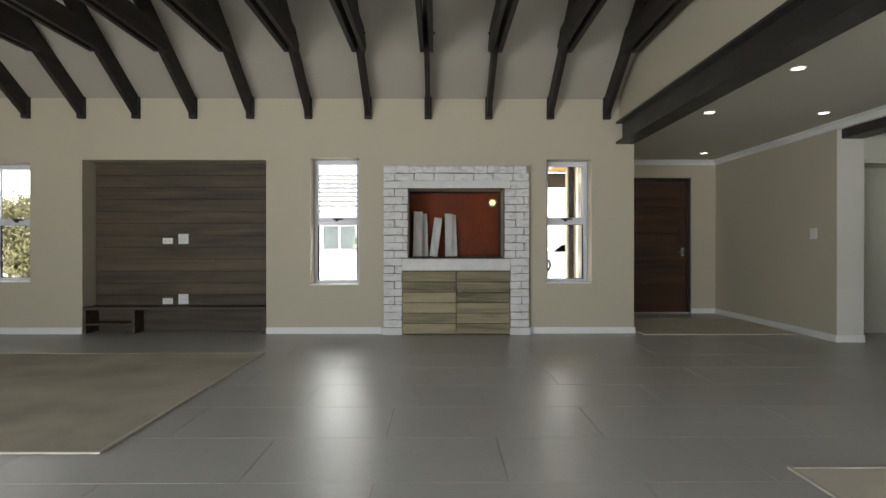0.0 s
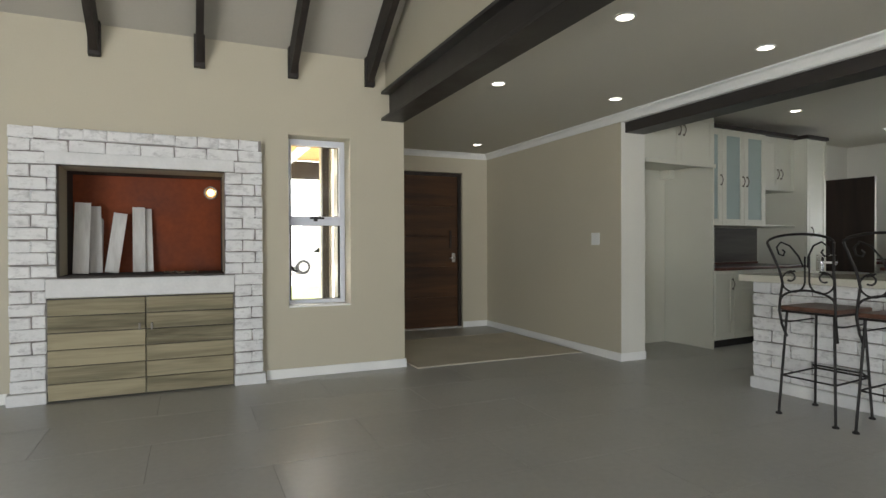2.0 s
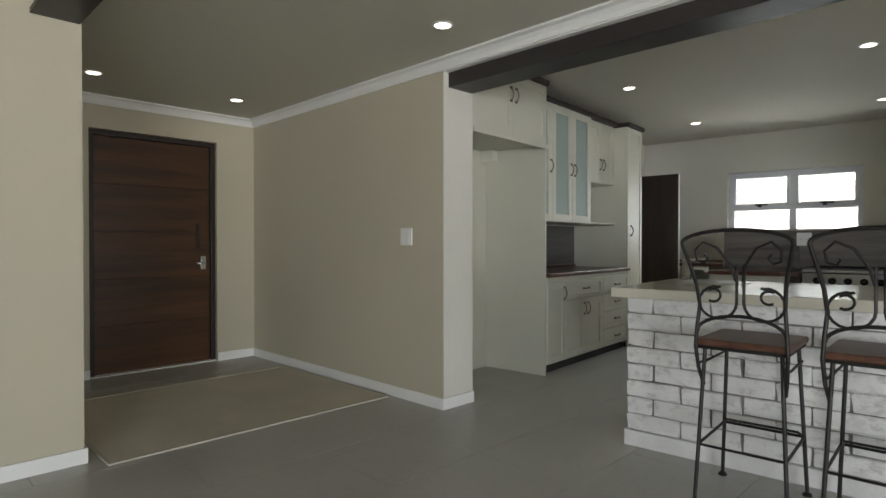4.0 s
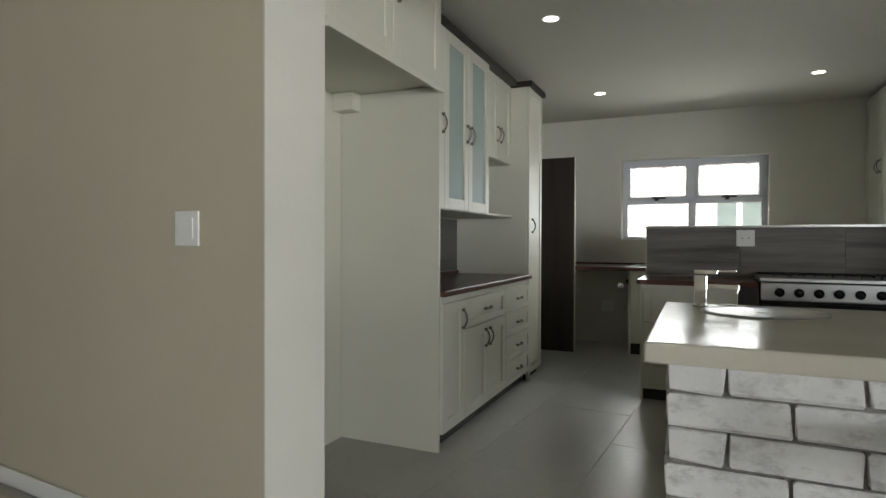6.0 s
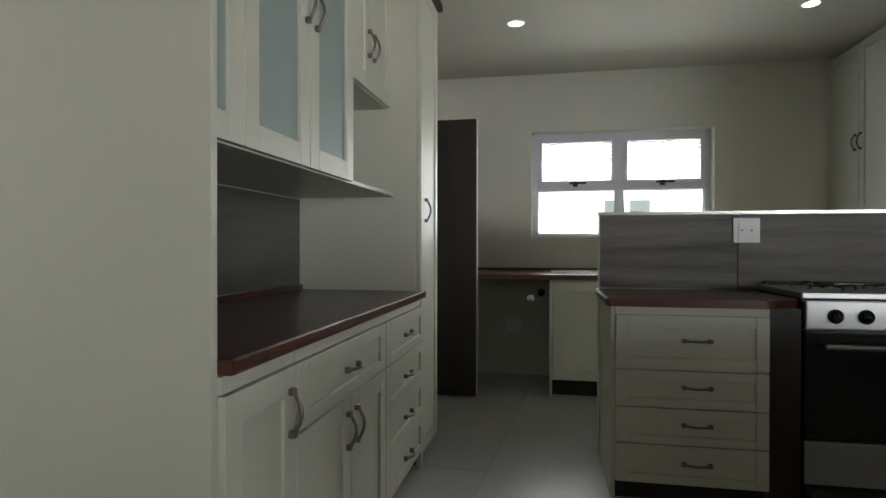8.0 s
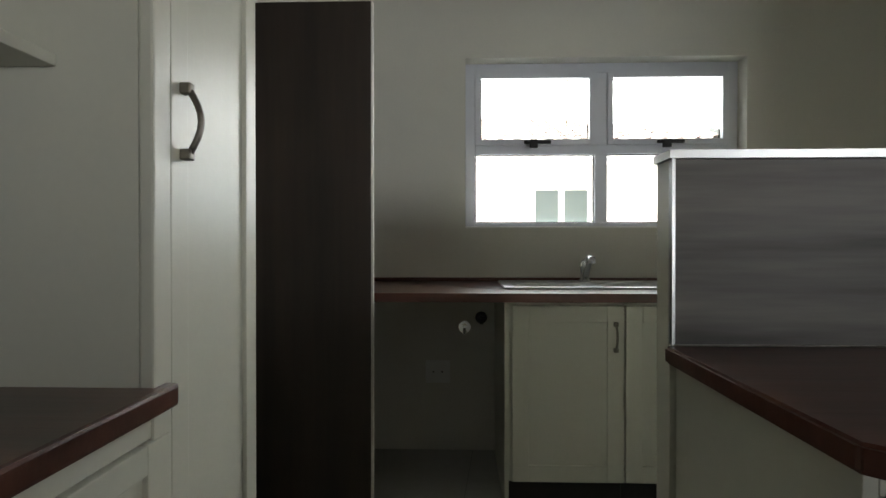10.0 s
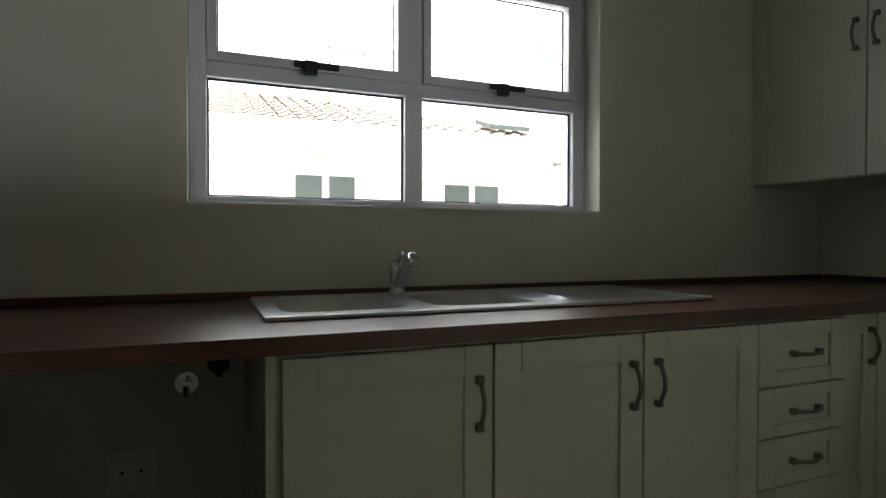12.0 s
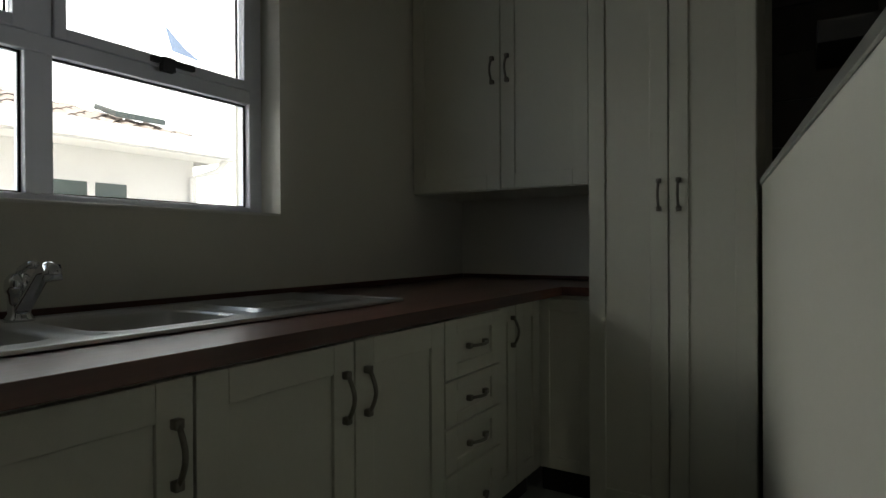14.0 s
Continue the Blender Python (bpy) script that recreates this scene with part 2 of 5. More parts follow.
def box(bm, x0, x1, y0, y1, z0, z1, bevel=0.0):
    m = Matrix.Translation(((x0 + x1) / 2, (y0 + y1) / 2, (z0 + z1) / 2)) @ Matrix.Diagonal((abs(x1 - x0), abs(y1 - y0), abs(z1 - z0), 1))
    r = bmesh.ops.create_cube(bm, size=1, matrix=m)
    if bevel:
        edges = {e for v in r["verts"] for e in v.link_edges}
        bmesh.ops.bevel(bm, geom=list(edges), offset=bevel, segments=2, profile=0.6, affect="EDGES")
    return bm


def boxes(*specs, bevel=0.0):
    bm = bmesh.new()
    for s in specs:
        box(bm, *s, bevel=bevel)
    return bm


def turned(bm, x, y, profile, seg=24, cap=True):
    """A solid of revolution about the vertical at (x, y); profile: radius and height."""
    rings = [[bm.verts.new((x + r * math.cos(2 * math.pi * i / seg), y + r * math.sin(2 * math.pi * i / seg), z)) for i in range(seg)] for r, z in profile]
    for a, b in zip(rings, rings[1:]):
        for i in range(seg):
            bm.faces.new((a[i], a[(i + 1) % seg], b[(i + 1) % seg], b[i]))
    if cap:
        bm.faces.new(rings[0][::-1])
        bm.faces.new(rings[-1])
    return bm


def tube(bm, pts, r, seg=8):
    """A round bar bent along points."""
    pts = [Vector(p) for p in pts]
    rings, side = [], None
    for i, p in enumerate(pts):
        d = (pts[min(i + 1, len(pts) - 1)] - pts[max(i - 1, 0)]).normalized()
        if side is None:
            side = d.orthogonal().normalized()
        side = (side - d * side.dot(d)).normalized()
        up = d.cross(side)
        rings.append([bm.verts.new(p + r * (side * math.cos(2 * math.pi * k / seg) + up * math.sin(2 * math.pi * k / seg))) for k in range(seg)])
    for a, b in zip(rings, rings[1:]):
        for k in range(seg):
            bm.faces.new((a[k], a[(k + 1) % seg], b[(k + 1) % seg], b[k]))
    bm.faces.new(rings[0][::-1])
    bm.faces.new(rings[-1])
    return bm


def link_mesh(name, bm, mat, smooth=False):
    bmesh.ops.recalc_face_normals(bm, faces=bm.faces)
    me = bpy.data.meshes.new(name)
    if smooth:
        for f in bm.faces:
            f.smooth = True
    bm.to_mesh(me)
    bm.free()
    me.materials.append(mat)
    return new(name, me)


def base(ob):
    """Where an object stands in the world, by its own place and its parents'."""
    p = Vector(ob.location)
    while ob.parent:
        ob = ob.parent
        p = p + Vector(ob.location)
    return p


def part(name, bm, mat, parent, label="", smooth=False):
    """One mesh, built in world coordinates, under a thing or a part."""
    ob = link_mesh(name, bm, mat, smooth)
    ob.parent = parent
    ob.data.transform(Matrix.Translation(-base(parent)))
    if label:
        ob["label"] = label
    return ob


def thing(name, at, label, category, group="", kind=""):
    ob = new(name)
    ob.empty_display_size = 0.1
    ob.location = at
    return tagged(ob, label, category, group, kind)


def solid(name, bm, mat, label="", category="", group="", kind="", smooth=False):
    return tagged(link_mesh(name, bm, mat, smooth), label, category, group, kind)


def structure(name, bm, mat, label, category):
    return solid(name, bm, mat, label, category, kind="structure")


def piece(name, me, at, parent, rot=None):
    """A piece that shares its mesh with its like."""
    ob = new(name, me)
    ob.parent = parent
    ob.location = Vector(at) - base(parent)
    if rot:
        ob.rotation_euler = rot
    return ob


def wall_with_holes(bm, axis, a0, a1, z0, z1, t0, t1, holes):
    """A wall along x or y between thickness t0 and t1, with rectangular holes (a0, a1, z0, z1)."""
    cuts = sorted({a0, a1, *[h[0] for h in holes], *[h[1] for h in holes]})
    for p, q in zip(cuts, cuts[1:]):
        here = sorted([(h[2], h[3]) for h in holes if h[0] <= p + 1e-6 and h[1] >= q - 1e-6])
        z = z0
        for lo, hi in here + [(z1, z1)]:
            if lo > z + 1e-6:
                if axis == "x":
                    box(bm, p, q, t0, t1, z, lo)
                else:
                    box(bm, t0, t1, p, q, z, lo)
            z = max(z, hi)
    bmesh.ops.remove_doubles(bm, verts=bm.verts, dist=1e-5)
    return bm


# ---- the shell ----
XW, YS, XE = -6.6, -2.3, 9.95
YN = 6.865
RIDGE_Y = 2.35
PITCH = math.tan(radians(33))
EAVE = 2.83
RIDGE_Z = EAVE + (YN - RIDGE_Y) * PITCH
HALL_Z, KIT_Z = 2.41, 2.586
wing_things = []


def in_wing(obs):
    """Counts top-level objects as part of the kitchen wing."""
    wing_things.extend(o for o in obs if not o.parent)


def built_since(before):
    return [o for o in bpy.data.objects if o not in before]


W0, W1, W2 = (-5.18, -4.615, 0.62, 2.054), (-1.257, -0.672, 0.584, 2.118), (1.59, 2.134, 0.604, 2.103)
NICHE_HOLE = (-3.99, -1.787, 0.0, 2.091)
FIRE_HOLE = (-0.078, 1.069, 0.905, 1.742)

bm = wall_with_holes(bmesh.new(), "x", XW, 2.648, 0, EAVE + 0.02, YN, 7.165, [W0, W1, W2, NICHE_HOLE, FIRE_HOLE])
structure("wall_north", bm, PAINT, "cream painted plaster wall with window and niche openings", "wall")
structure("wall_niche_back", boxes((-4.2, -1.6, 7.167, 7.28, 0, 2.4), (-0.28, 1.27, 7.42, 7.52, 0.7, 2.0), (-0.28, -0.078, 7.167, 7.42, 0.7, 2.0), (1.069, 1.27, 7.167, 7.42, 0.7, 2.0), (-0.078, 1.069, 7.167, 7.42, 1.742, 2.0), (-0.078, 1.069, 7.167, 7.42, 0.75, 0.905)), SOOT, "dark masonry behind the wall recesses", "wall")
structure("wall_hall_west", boxes((2.348, 2.648, 7.165, 9.25, 0, EAVE)), PAINT, "cream plaster wall of the entrance hall", "wall")
bm = wall_with_holes(bmesh.new(), "x", 2.648, 4.65, 0, 2.6, 8.95, 9.25, [(3.17, 4.265, 0.0, 2.135)])
structure("wall_hall_north", bm, PAINT, "cream plaster wall around the front door", "wall")
structure("wall_hall_east", boxes((4.65, 4.943, 6.205, 9.25, 0, 2.63)), PAINT, "cream plaster dividing wall ending in a pillar", "wall")
# thin paler sheet: cool daylight on the pillar's end, put in as colour
structure("trim_pillar_end", boxes((4.648, 4.945, 6.196, 6.2045, 0.081, 2.342), bevel=0.002), PAINT_K, "paler sheet added on the dividing wall's end to stand in for daylight", "pillar")
before = set(bpy.data.objects)
structure("wall_kitchen_north", boxes((4.93, 10.2, 6.825, 7.07, 0, 2.7)), PAINT_K, "pale plaster kitchen wall", "wall")
KW = (4.233, 5.706, 1.187, 2.088)
bm = wall_with_holes(bmesh.new(), "y", 2.93, 6.825, 0, 2.7, XE, 10.2, [KW])
structure("wall_kitchen_east", bm, PAINT_K, "pale plaster wall with the sink window", "wall")
structure("wall_kitchen_south", boxes((6.6, 10.2, 2.68, 2.93, 0, 2.7)), PAINT_K, "pale plaster kitchen end wall", "wall")
in_wing(built_since(before))
structure("wall_dining_east", boxes((6.75, 7.0, YS, 3.15, 0, 2.7)), PAINT, "cream plaster wall", "wall")
bm = wall_with_holes(bmesh.new(), "x", XW, 7.0, 0, EAVE + 0.02, YS - 0.3, YS, [(-4.9, -1.5, 0.02, 2.25), (0.9, 3.1, 0.02, 2.25)])
structure("wall_south", bm, PAINT, "cream plaster wall with wide door openings", "wall")
bm = bmesh.new()
prof = [(YS - 0.3, 0), (7.165, 0), (7.165, EAVE), (RIDGE_Y, RIDGE_Z + 0.1), (YS - 0.3, EAVE)]
for x in (XW - 0.3, XW):
    bm.faces.new([bm.verts.new((x, y, z)) for y, z in prof])
vs = list(bm.verts)
for i in range(5):
    bm.faces.new((vs[i], vs[(i + 1) % 5], vs[5 + (i + 1) % 5], vs[5 + i]))
structure("wall_west", bm, PAINT, "cream plaster gable wall", "wall")
bm = bmesh.new()
prof = [(YS, 2.557), (YN - 0.002, 2.557), (YN - 0.002, EAVE + 0.03), (RIDGE_Y, RIDGE_Z + 0.06), (YS, EAVE + 0.03)]
for x in (2.47, 2.64):
    bm.faces.new([bm.verts.new((x, y, z)) for y, z in prof])
vs = list(bm.verts)
for i in range(5):
    bm.faces.new((vs[i], vs[(i + 1) % 5], vs[5 + (i + 1) % 5], vs[5 + i]))
structure("wall_gable_over_beam", bm, PAINT, "cream plaster gable above the steel beam", "wall")
structure("wall_over_kitchen_beam", boxes((4.70, 4.93, YS, 6.203, 2.345, 2.63)), TRIM, "white plastered downstand above the dark beam", "wall")

# ceilings
bm = bmesh.new()
for s in (1, -1):
    y0 = 7.165 if s > 0 else YS - 0.3
    z0 = RIDGE_Z - abs(y0 - RIDGE_Y) * PITCH
    vs = [bm.verts.new(p) for p in ((XW - 0.3, y0, z0), (2.64, y0, z0), (2.64, RIDGE_Y, RIDGE_Z), (XW - 0.3, RIDGE_Y, RIDGE_Z))]
    up = [bm.verts.new(v.co + Vector((0, 0, 0.12))) for v in vs]
    bm.faces.new(vs)
    bm.faces.new(up)
    for i in range(4):
        bm.faces.new((vs[i], vs[(i + 1) % 4], up[(i + 1) % 4], up[i]))
structure("ceiling_vaulted", bm, VAULT, "vaulted ceiling boards between dark rafters, colour toned down to dim them", "ceiling")
structure("ceiling_hall", boxes((2.642, 4.698, YS - 0.3, 9.25, HALL_Z, HALL_Z + 0.1)), CEIL, "white flat ceiling of hall and passage", "ceiling")
structure("ceiling_kitchen", boxes((4.932, 10.6, YS - 0.3, 7.7, KIT_Z, KIT_Z + 0.1)), CEIL, "white flat kitchen ceiling", "ceiling")


def cove(bm, a, b, into, drop=0.075, run=0.065):
    """A cove cornice from a to b at ceiling height, leaning into the room."""
    a, b, into = Vector(a), Vector(b), Vector(into)
    prof = [(0, 0), (run, 0), (run, -0.012), (run * 0.6, -0.022), (run * 0.32, -0.045), (0.012, -drop + 0.008), (0.012, -drop), (0, -drop)]
    ra, rb = [[bm.verts.new(p + into * u + Vector((0, 0, v))) for u, v in prof] for p in (a, b)]
    for i in range(len(prof)):
        j = (i + 1) % len(prof)
        bm.faces.new((ra[i], ra[j], rb[j], rb[i]))
    bm.faces.new(ra)
    bm.faces.new(rb[::-1])
    return bm


bm = cove(bmesh.new(), (2.65, 8.948, HALL_Z), (4.648, 8.948, HALL_Z), (0, -1, 0))
structure("trim_cornice_north", bm, TRIM, "white cove cornice", "cornice")
bm = cove(bmesh.new(), (4.648, YS, HALL_Z), (4.648, 8.95, HALL_Z), (-1, 0, 0))
box(bm, 4.648, 4.698, YS, 6.2, 2.33, HALL_Z)
structure("trim_cornice_east", bm, TRIM, "white cove cornice along wall and beam", "cornice")


def skirting(name, spec):
    structure(name, boxes(spec, bevel=0.004), TRIM, "white painted skirting board", "skirting")


for s in ((XW, -3.99, YN - 0.015, YN - 0.002, 0, 0.08), (-1.787, -0.4, YN - 0.015, YN - 0.002, 0, 0.08), (1.4, 2.663, YN - 0.015, YN - 0.002, 0, 0.08), (2.65, 2.663, YN, 8.95, 0, 0.08),
          (4.265, 4.647, 8.935, 8.948, 0, 0.08), (2.663, 3.17, 8.935, 8.948, 0, 0.08), (4.635, 4.648, 6.205, 8.948, 0, 0.08), (4.635, 4.956, 6.19, 6.203, 0, 0.08)):
    skirting("baseboard", s)

# steel I-beam along the passage and timber-dark beam before the kitchen
b1 = thing("steel_beam", (2.53, 2.4, 2.286), "dark brown painted steel I-beam", "beam")
part("top_flange", boxes((2.425, 2.64, YS, YN - 0.002, 2.53, 2.555), bevel=0.003), STEEL_BEAM, b1)
part("bottom_flange", boxes((2.425, 2.64, YS, YN - 0.002, 2.286, 2.314), bevel=0.003), STEEL_BEAM, b1)
part("web", boxes((2.505, 2.555, YS, YN - 0.002, 2.314, 2.53)), STEEL_BEAM, b1)
part("packing", boxes((2.556, 2.641, YS, YN - 0.002, 2.3145, 2.5295)), STEEL_BEAM, b1)
b2 = thing("kitchen_beam", (4.82, 2.0, 2.23), "dark brown timber beam carried by the pillar", "beam")
part("beam", boxes((4.695, 4.935, YS, 6.203, 2.23, 2.343), bevel=0.004), STEEL_BEAM, b2)

# trusses
TR_X = [-5.96, -5.3, -4.64, -3.98, -3.33, -2.65, -1.97, -1.275, -0.56, 0.16, 0.89, 1.63, 2.31]


def slanted(bm, x0, x1, y0, y1, zb, dz, s):
    """A rafter board from y0 to y1 whose underside is zb at y0, rising s per metre."""
    q = []
    for x in (x0, x1):
        z1 = zb + abs(y1 - y0) * s
        q.append([bm.verts.new(p) for p in ((x, y0, zb), (x, y1, z1), (x, y1, z1 + dz), (x, y0, zb + dz))])
    bm.faces.new(q[0])
    bm.faces.new(q[1][::-1])
    for i in range(4):
        bm.faces.new((q[0][i], q[0][(i + 1) % 4], q[1][(i + 1) % 4], q[1][i]))
    return bm


first = thing("roof_truss", (0, RIDGE_Y, 2.6), "dark-stained timber roof truss under the vaulted ceiling", "roof truss", "exposed roof trusses")
for s in (1, -1):
    yw = YN - 0.002 if s > 0 else YS + 0.002
    part("rafter", slanted(bmesh.new(), -0.027, 0.027, yw - s * 0.01, RIDGE_Y, 2.58, 0.27, PITCH), BEAM, first)
    bmb = boxes((-0.042, 0.042, min(yw, yw - s * 0.06), max(yw, yw - s * 0.06), 2.58, 2.84), bevel=0.004)
    part("wall_bracket", bmb, BEAM, first)
    for sx in (-1, 1):
        bmn = bmesh.new()
        tube(bmn, [(sx * 0.072, RIDGE_Y + s * 3.55, 3.26), (sx * 0.09, RIDGE_Y + s * 3.55, 3.26)], 0.012, 6)
        part("bolt", bmn, IRON, first)
for sx in (-1, 1):
    bmc = bmesh.new()
    q = []
    for x in (sx * 0.0275, sx * 0.072):
        q.append([bmc.verts.new(p) for p in ((x, RIDGE_Y - 3.70, 3.11), (x, RIDGE_Y + 3.70, 3.11), (x, RIDGE_Y + 3.76, 3.2), (x, RIDGE_Y + 3.58, 3.33), (x, RIDGE_Y - 3.58, 3.33), (x, RIDGE_Y - 3.76, 3.2))])
    bmc.faces.new(q[0])
    bmc.faces.new(q[1][::-1])
    for i in range(6):
        bmc.faces.new((q[0][i], q[0][(i + 1) % 6], q[1][(i + 1) % 6], q[1][i]))
    part("collar_tie", bmc, BEAM, first)
first.location.x = TR_X[0]
for x in TR_X[1:]:
    copy_thing(first, Matrix.Translation((x, RIDGE_Y, 2.6)))


# ---- windows ----
def pane(name, bm, parent):
    ob = part(name, bm, GLASS, parent)
    ob.visible_shadow = False
    return ob


def stay(parent, x, y, z, axis):
    """A small black casement catch."""
    bm = bmesh.new()
    if axis == "x":
        box(bm, x - 0.055, x + 0.075, y - 0.022, y - 0.004, z - 0.009, z + 0.009, 0.003)
        box(bm, x - 0.022, x + 0.012, y - 0.03, y - 0.004, z - 0.03, z + 0.012, 0.003)
    else:
        box(bm, x - 0.022, x - 0.004, y - 0.085, y + 0.06, z - 0.009, z + 0.009, 0.003)
        box(bm, x - 0.03, x - 0.004, y - 0.012, y + 0.03, z - 0.032, z + 0.012, 0.003)
    part("catch", bm, RUBBER, parent, "black window catch")


def tall_window(name, hole):
    x0, x1, z0, z1 = hole
    w = thing(name, ((x0 + x1) / 2, 7.1, z0), "white aluminium two-pane window, upper sash hinged", "window", kind="structure")
    zm = z0 + (z1 - z0) * 0.505
    f = 0.042
    a, b = 7.07, 7.135
    part("window_frame", boxes((x0, x0 + f, a, b, z0 + 0.01, z1), (x1 - f, x1, a, b, z0 + 0.01, z1), (x0 + f, x1 - f, a, b, z1 - f, z1), (x0 + f, x1 - f, a, b, z0 + 0.01, z0 + 0.045), (x0 + f, x1 - f, a, b, zm - 0.035, zm + 0.02), bevel=0.004), ALU, w)
    part("sash", boxes((x0 + f, x0 + f + 0.014, a - 0.012, a + 0.02, zm + 0.02, z1 - f), (x1 - f - 0.014, x1 - f, a - 0.012, a + 0.02, zm + 0.02, z1 - f), (x0 + f, x1 - f, a - 0.012, a + 0.02, z1 - f - 0.014, z1 - f), (x0 + f, x1 - f, a - 0.012, a + 0.02, zm + 0.02, zm + 0.045), bevel=0.003), ALU, w)
    part("gasket", boxes(*[s for lo, hi in ((z0 + 0.045, zm - 0.035), (zm + 0.045, z1 - f - 0.014)) for s in ((x0 + f, x0 + f + 0.018, a + 0.03, a + 0.036, lo, hi), (x1 - f - 0.018, x1 - f, a + 0.03, a + 0.036, lo, hi), (x0 + f, x1 - f, a + 0.03, a + 0.036, lo, lo + 0.006), (x0 + f, x1 - f, a + 0.03, a + 0.036, hi - 0.006, hi))]), RUBBER, w)
    pane("pane", boxes((x0 + f, x1 - f, a + 0.04, a + 0.044, z0 + 0.045, zm - 0.035)), w)
    pane("pane", boxes((x0 + f, x1 - f, a + 0.04, a + 0.044, zm + 0.02, z1 - f)), w)
    part("window_sill", boxes((x0 - 0.0, x1 + 0.0, YN, a, z0, z0 + 0.012), bevel=0.002), TRIM, w)
    stay(w, (x0 + x1) / 2, a - 0.012, zm + 0.03, "x")


tall_window("window_1", W0)
tall_window("window_2", W1)
tall_window("window_3", W2)

before = set(bpy.data.objects)
kw = thing("window_4", (10.08, 4.97, KW[2]), "white aluminium four-pane kitchen window", "window", kind="structure")
y0, y1, z0, z1 = KW
xa, xb = 10.05, 10.115
f = 0.054
MU = (4.933, 5.0)
part("window_frame", boxes((xa, xb, y0, y0 + f, z0, z1), (xa, xb, y1 - f, y1, z0, z1), (xa, xb, y0 + f, y1 - f, z1 - f, z1), (xa, xb, y0 + f, y1 - f, z0, z0 + 0.03), (xa, xb, y0 + f, y1 - f, 1.592, 1.64), (xa, xb, MU[0], MU[1], z0 + 0.03, 1.592), (xa, xb, MU[0], MU[1], 1.64, z1 - f), bevel=0.004), ALU, kw)
for a, b in ((y0 + f, MU[0]), (MU[1], y1 - f)):
    part("sash", boxes((xa - 0.012, xa + 0.02, a, a + 0.03, 1.64, z1 - f), (xa - 0.012, xa + 0.02, b - 0.03, b, 1.64, z1 - f), (xa - 0.012, xa + 0.02, a + 0.03, b - 0.03, z1 - f - 0.028, z1 - f), (xa - 0.012, xa + 0.02, a + 0.03, b - 0.03, 1.64, 1.672), bevel=0.003), ALU, kw)
    part("gasket", boxes(*[s for lo, hi, e in ((z0 + 0.03, 1.592, 0.0), (1.672, z1 - f - 0.028, 0.03)) for s in ((xa + 0.026, xa + 0.032, a + e, a + e + 0.006, lo, hi), (xa + 0.026, xa + 0.032, b - e - 0.006, b - e, lo, hi), (xa + 0.026, xa + 0.032, a + e, b - e, lo, lo + 0.006), (xa + 0.026, xa + 0.032, a + e, b - e, hi - 0.006, hi))]), RUBBER, kw)
    pane("pane", boxes((xa + 0.036, xa + 0.04, a, b, z0 + 0.03, 1.592)), kw)
    pane("pane", boxes((xa + 0.036, xa + 0.04, a, b, 1.64, z1 - f)), kw)
    stay(kw, xa - 0.008, (a + b) / 2, 1.655, "y")
part("window_sill", boxes((XE, xa, y0, y1, z0 - 0.006, z0 + 0.006), bevel=0.002), TRIM, kw)
in_wing([kw])

# ---- doors ----
fd = thing("door_1", (3.72, 9.02, 0), "dark reddish-brown timber front door, closed", "front door", kind="structure")
part("frame", boxes((3.172, 3.215, 8.985, 9.1, 0, 2.13), (4.222, 4.263, 8.985, 9.1, 0, 2.13), (3.215, 4.222, 8.985, 9.1, 2.09, 2.13), bevel=0.004), DARKDOOR, fd)
leaf = part("leaf", boxes((3.217, 4.22, 9.03, 9.07, 0.012, 2.088)), DOORWOOD, fd)
for i in range(5):
    za = 0.014 + i * 0.415
    part("board", boxes((3.218, 4.219, 9.018, 9.031, za, za + 0.41), bevel=0.004), DOORWOOD, leaf)
bm = bmesh.new()
tube(bm, [(4.156, 9.02, 0.96), (4.156, 8.965, 0.96)], 0.012)
tube(bm, [(4.16, 8.968, 0.96), (4.07, 8.965, 0.96)], 0.009)
box(bm, 4.13, 4.182, 9.008, 9.018, 0.9, 1.03, 0.003)
part("door_handle", bm, CHROME, fd, "chrome lever handle", True)
bm = boxes((4.09, 4.115, 8.985, 9.005, 1.1, 1.34), bevel=0.004)
box(bm, 4.094, 4.111, 9.0, 9.018, 1.11, 1.13)
box(bm, 4.094, 4.111, 9.0, 9.018, 1.31, 1.33)
part("pull_bar", bm, DARKDOOR, fd)
part("threshold", boxes((3.18, 4.255, 8.95, 9.1, 0.001, 0.012), bevel=0.003), TRIM, fd)

dk = thing("door_2", (9.118, 6.5, 0), "dark brown timber door leaf standing open", "door", kind="structure")
lf = part("leaf", boxes((9.098, 9.138, 6.075, 6.822, 0.012, 2.036), bevel=0.003), DARKDOOR, dk)
part("edge_lipping", boxes((9.099, 9.137, 6.069, 6.0745, 0.014, 2.034)), WHITEBOARD, dk, "worn pale door edge")
for z in (0.3, 1.05, 1.8):
    part("hinge", boxes((9.139, 9.153, 6.784, 6.822, z - 0.05, z + 0.05), bevel=0.003), STEEL, dk)
in_wing([dk])


# ---- fireplace ----
fp = thing("fireplace", (0.5, 6.81, 0), "whitewashed brick fireplace surround with a red firebox", "fireplace")
FX0, FX1, FY = -0.368, 1.362, 6.768
part("backing", wall_with_holes(bmesh.new(), "x", FX0 + 0.006, FX1 - 0.006, 0.07, 2.008, FY + 0.008, YN - 0.001, [(-0.142, 1.132, 0.0, 0.763), (-0.078, 1.069, 0.905, 1.742)]), MORTAR, fp)
part("mantel_band", boxes((-0.15, 1.14, FY - 0.006, FY + 0.03, 0.765, 0.903), bevel=0.006), RENDER_W, fp, "rendered white mantel band")
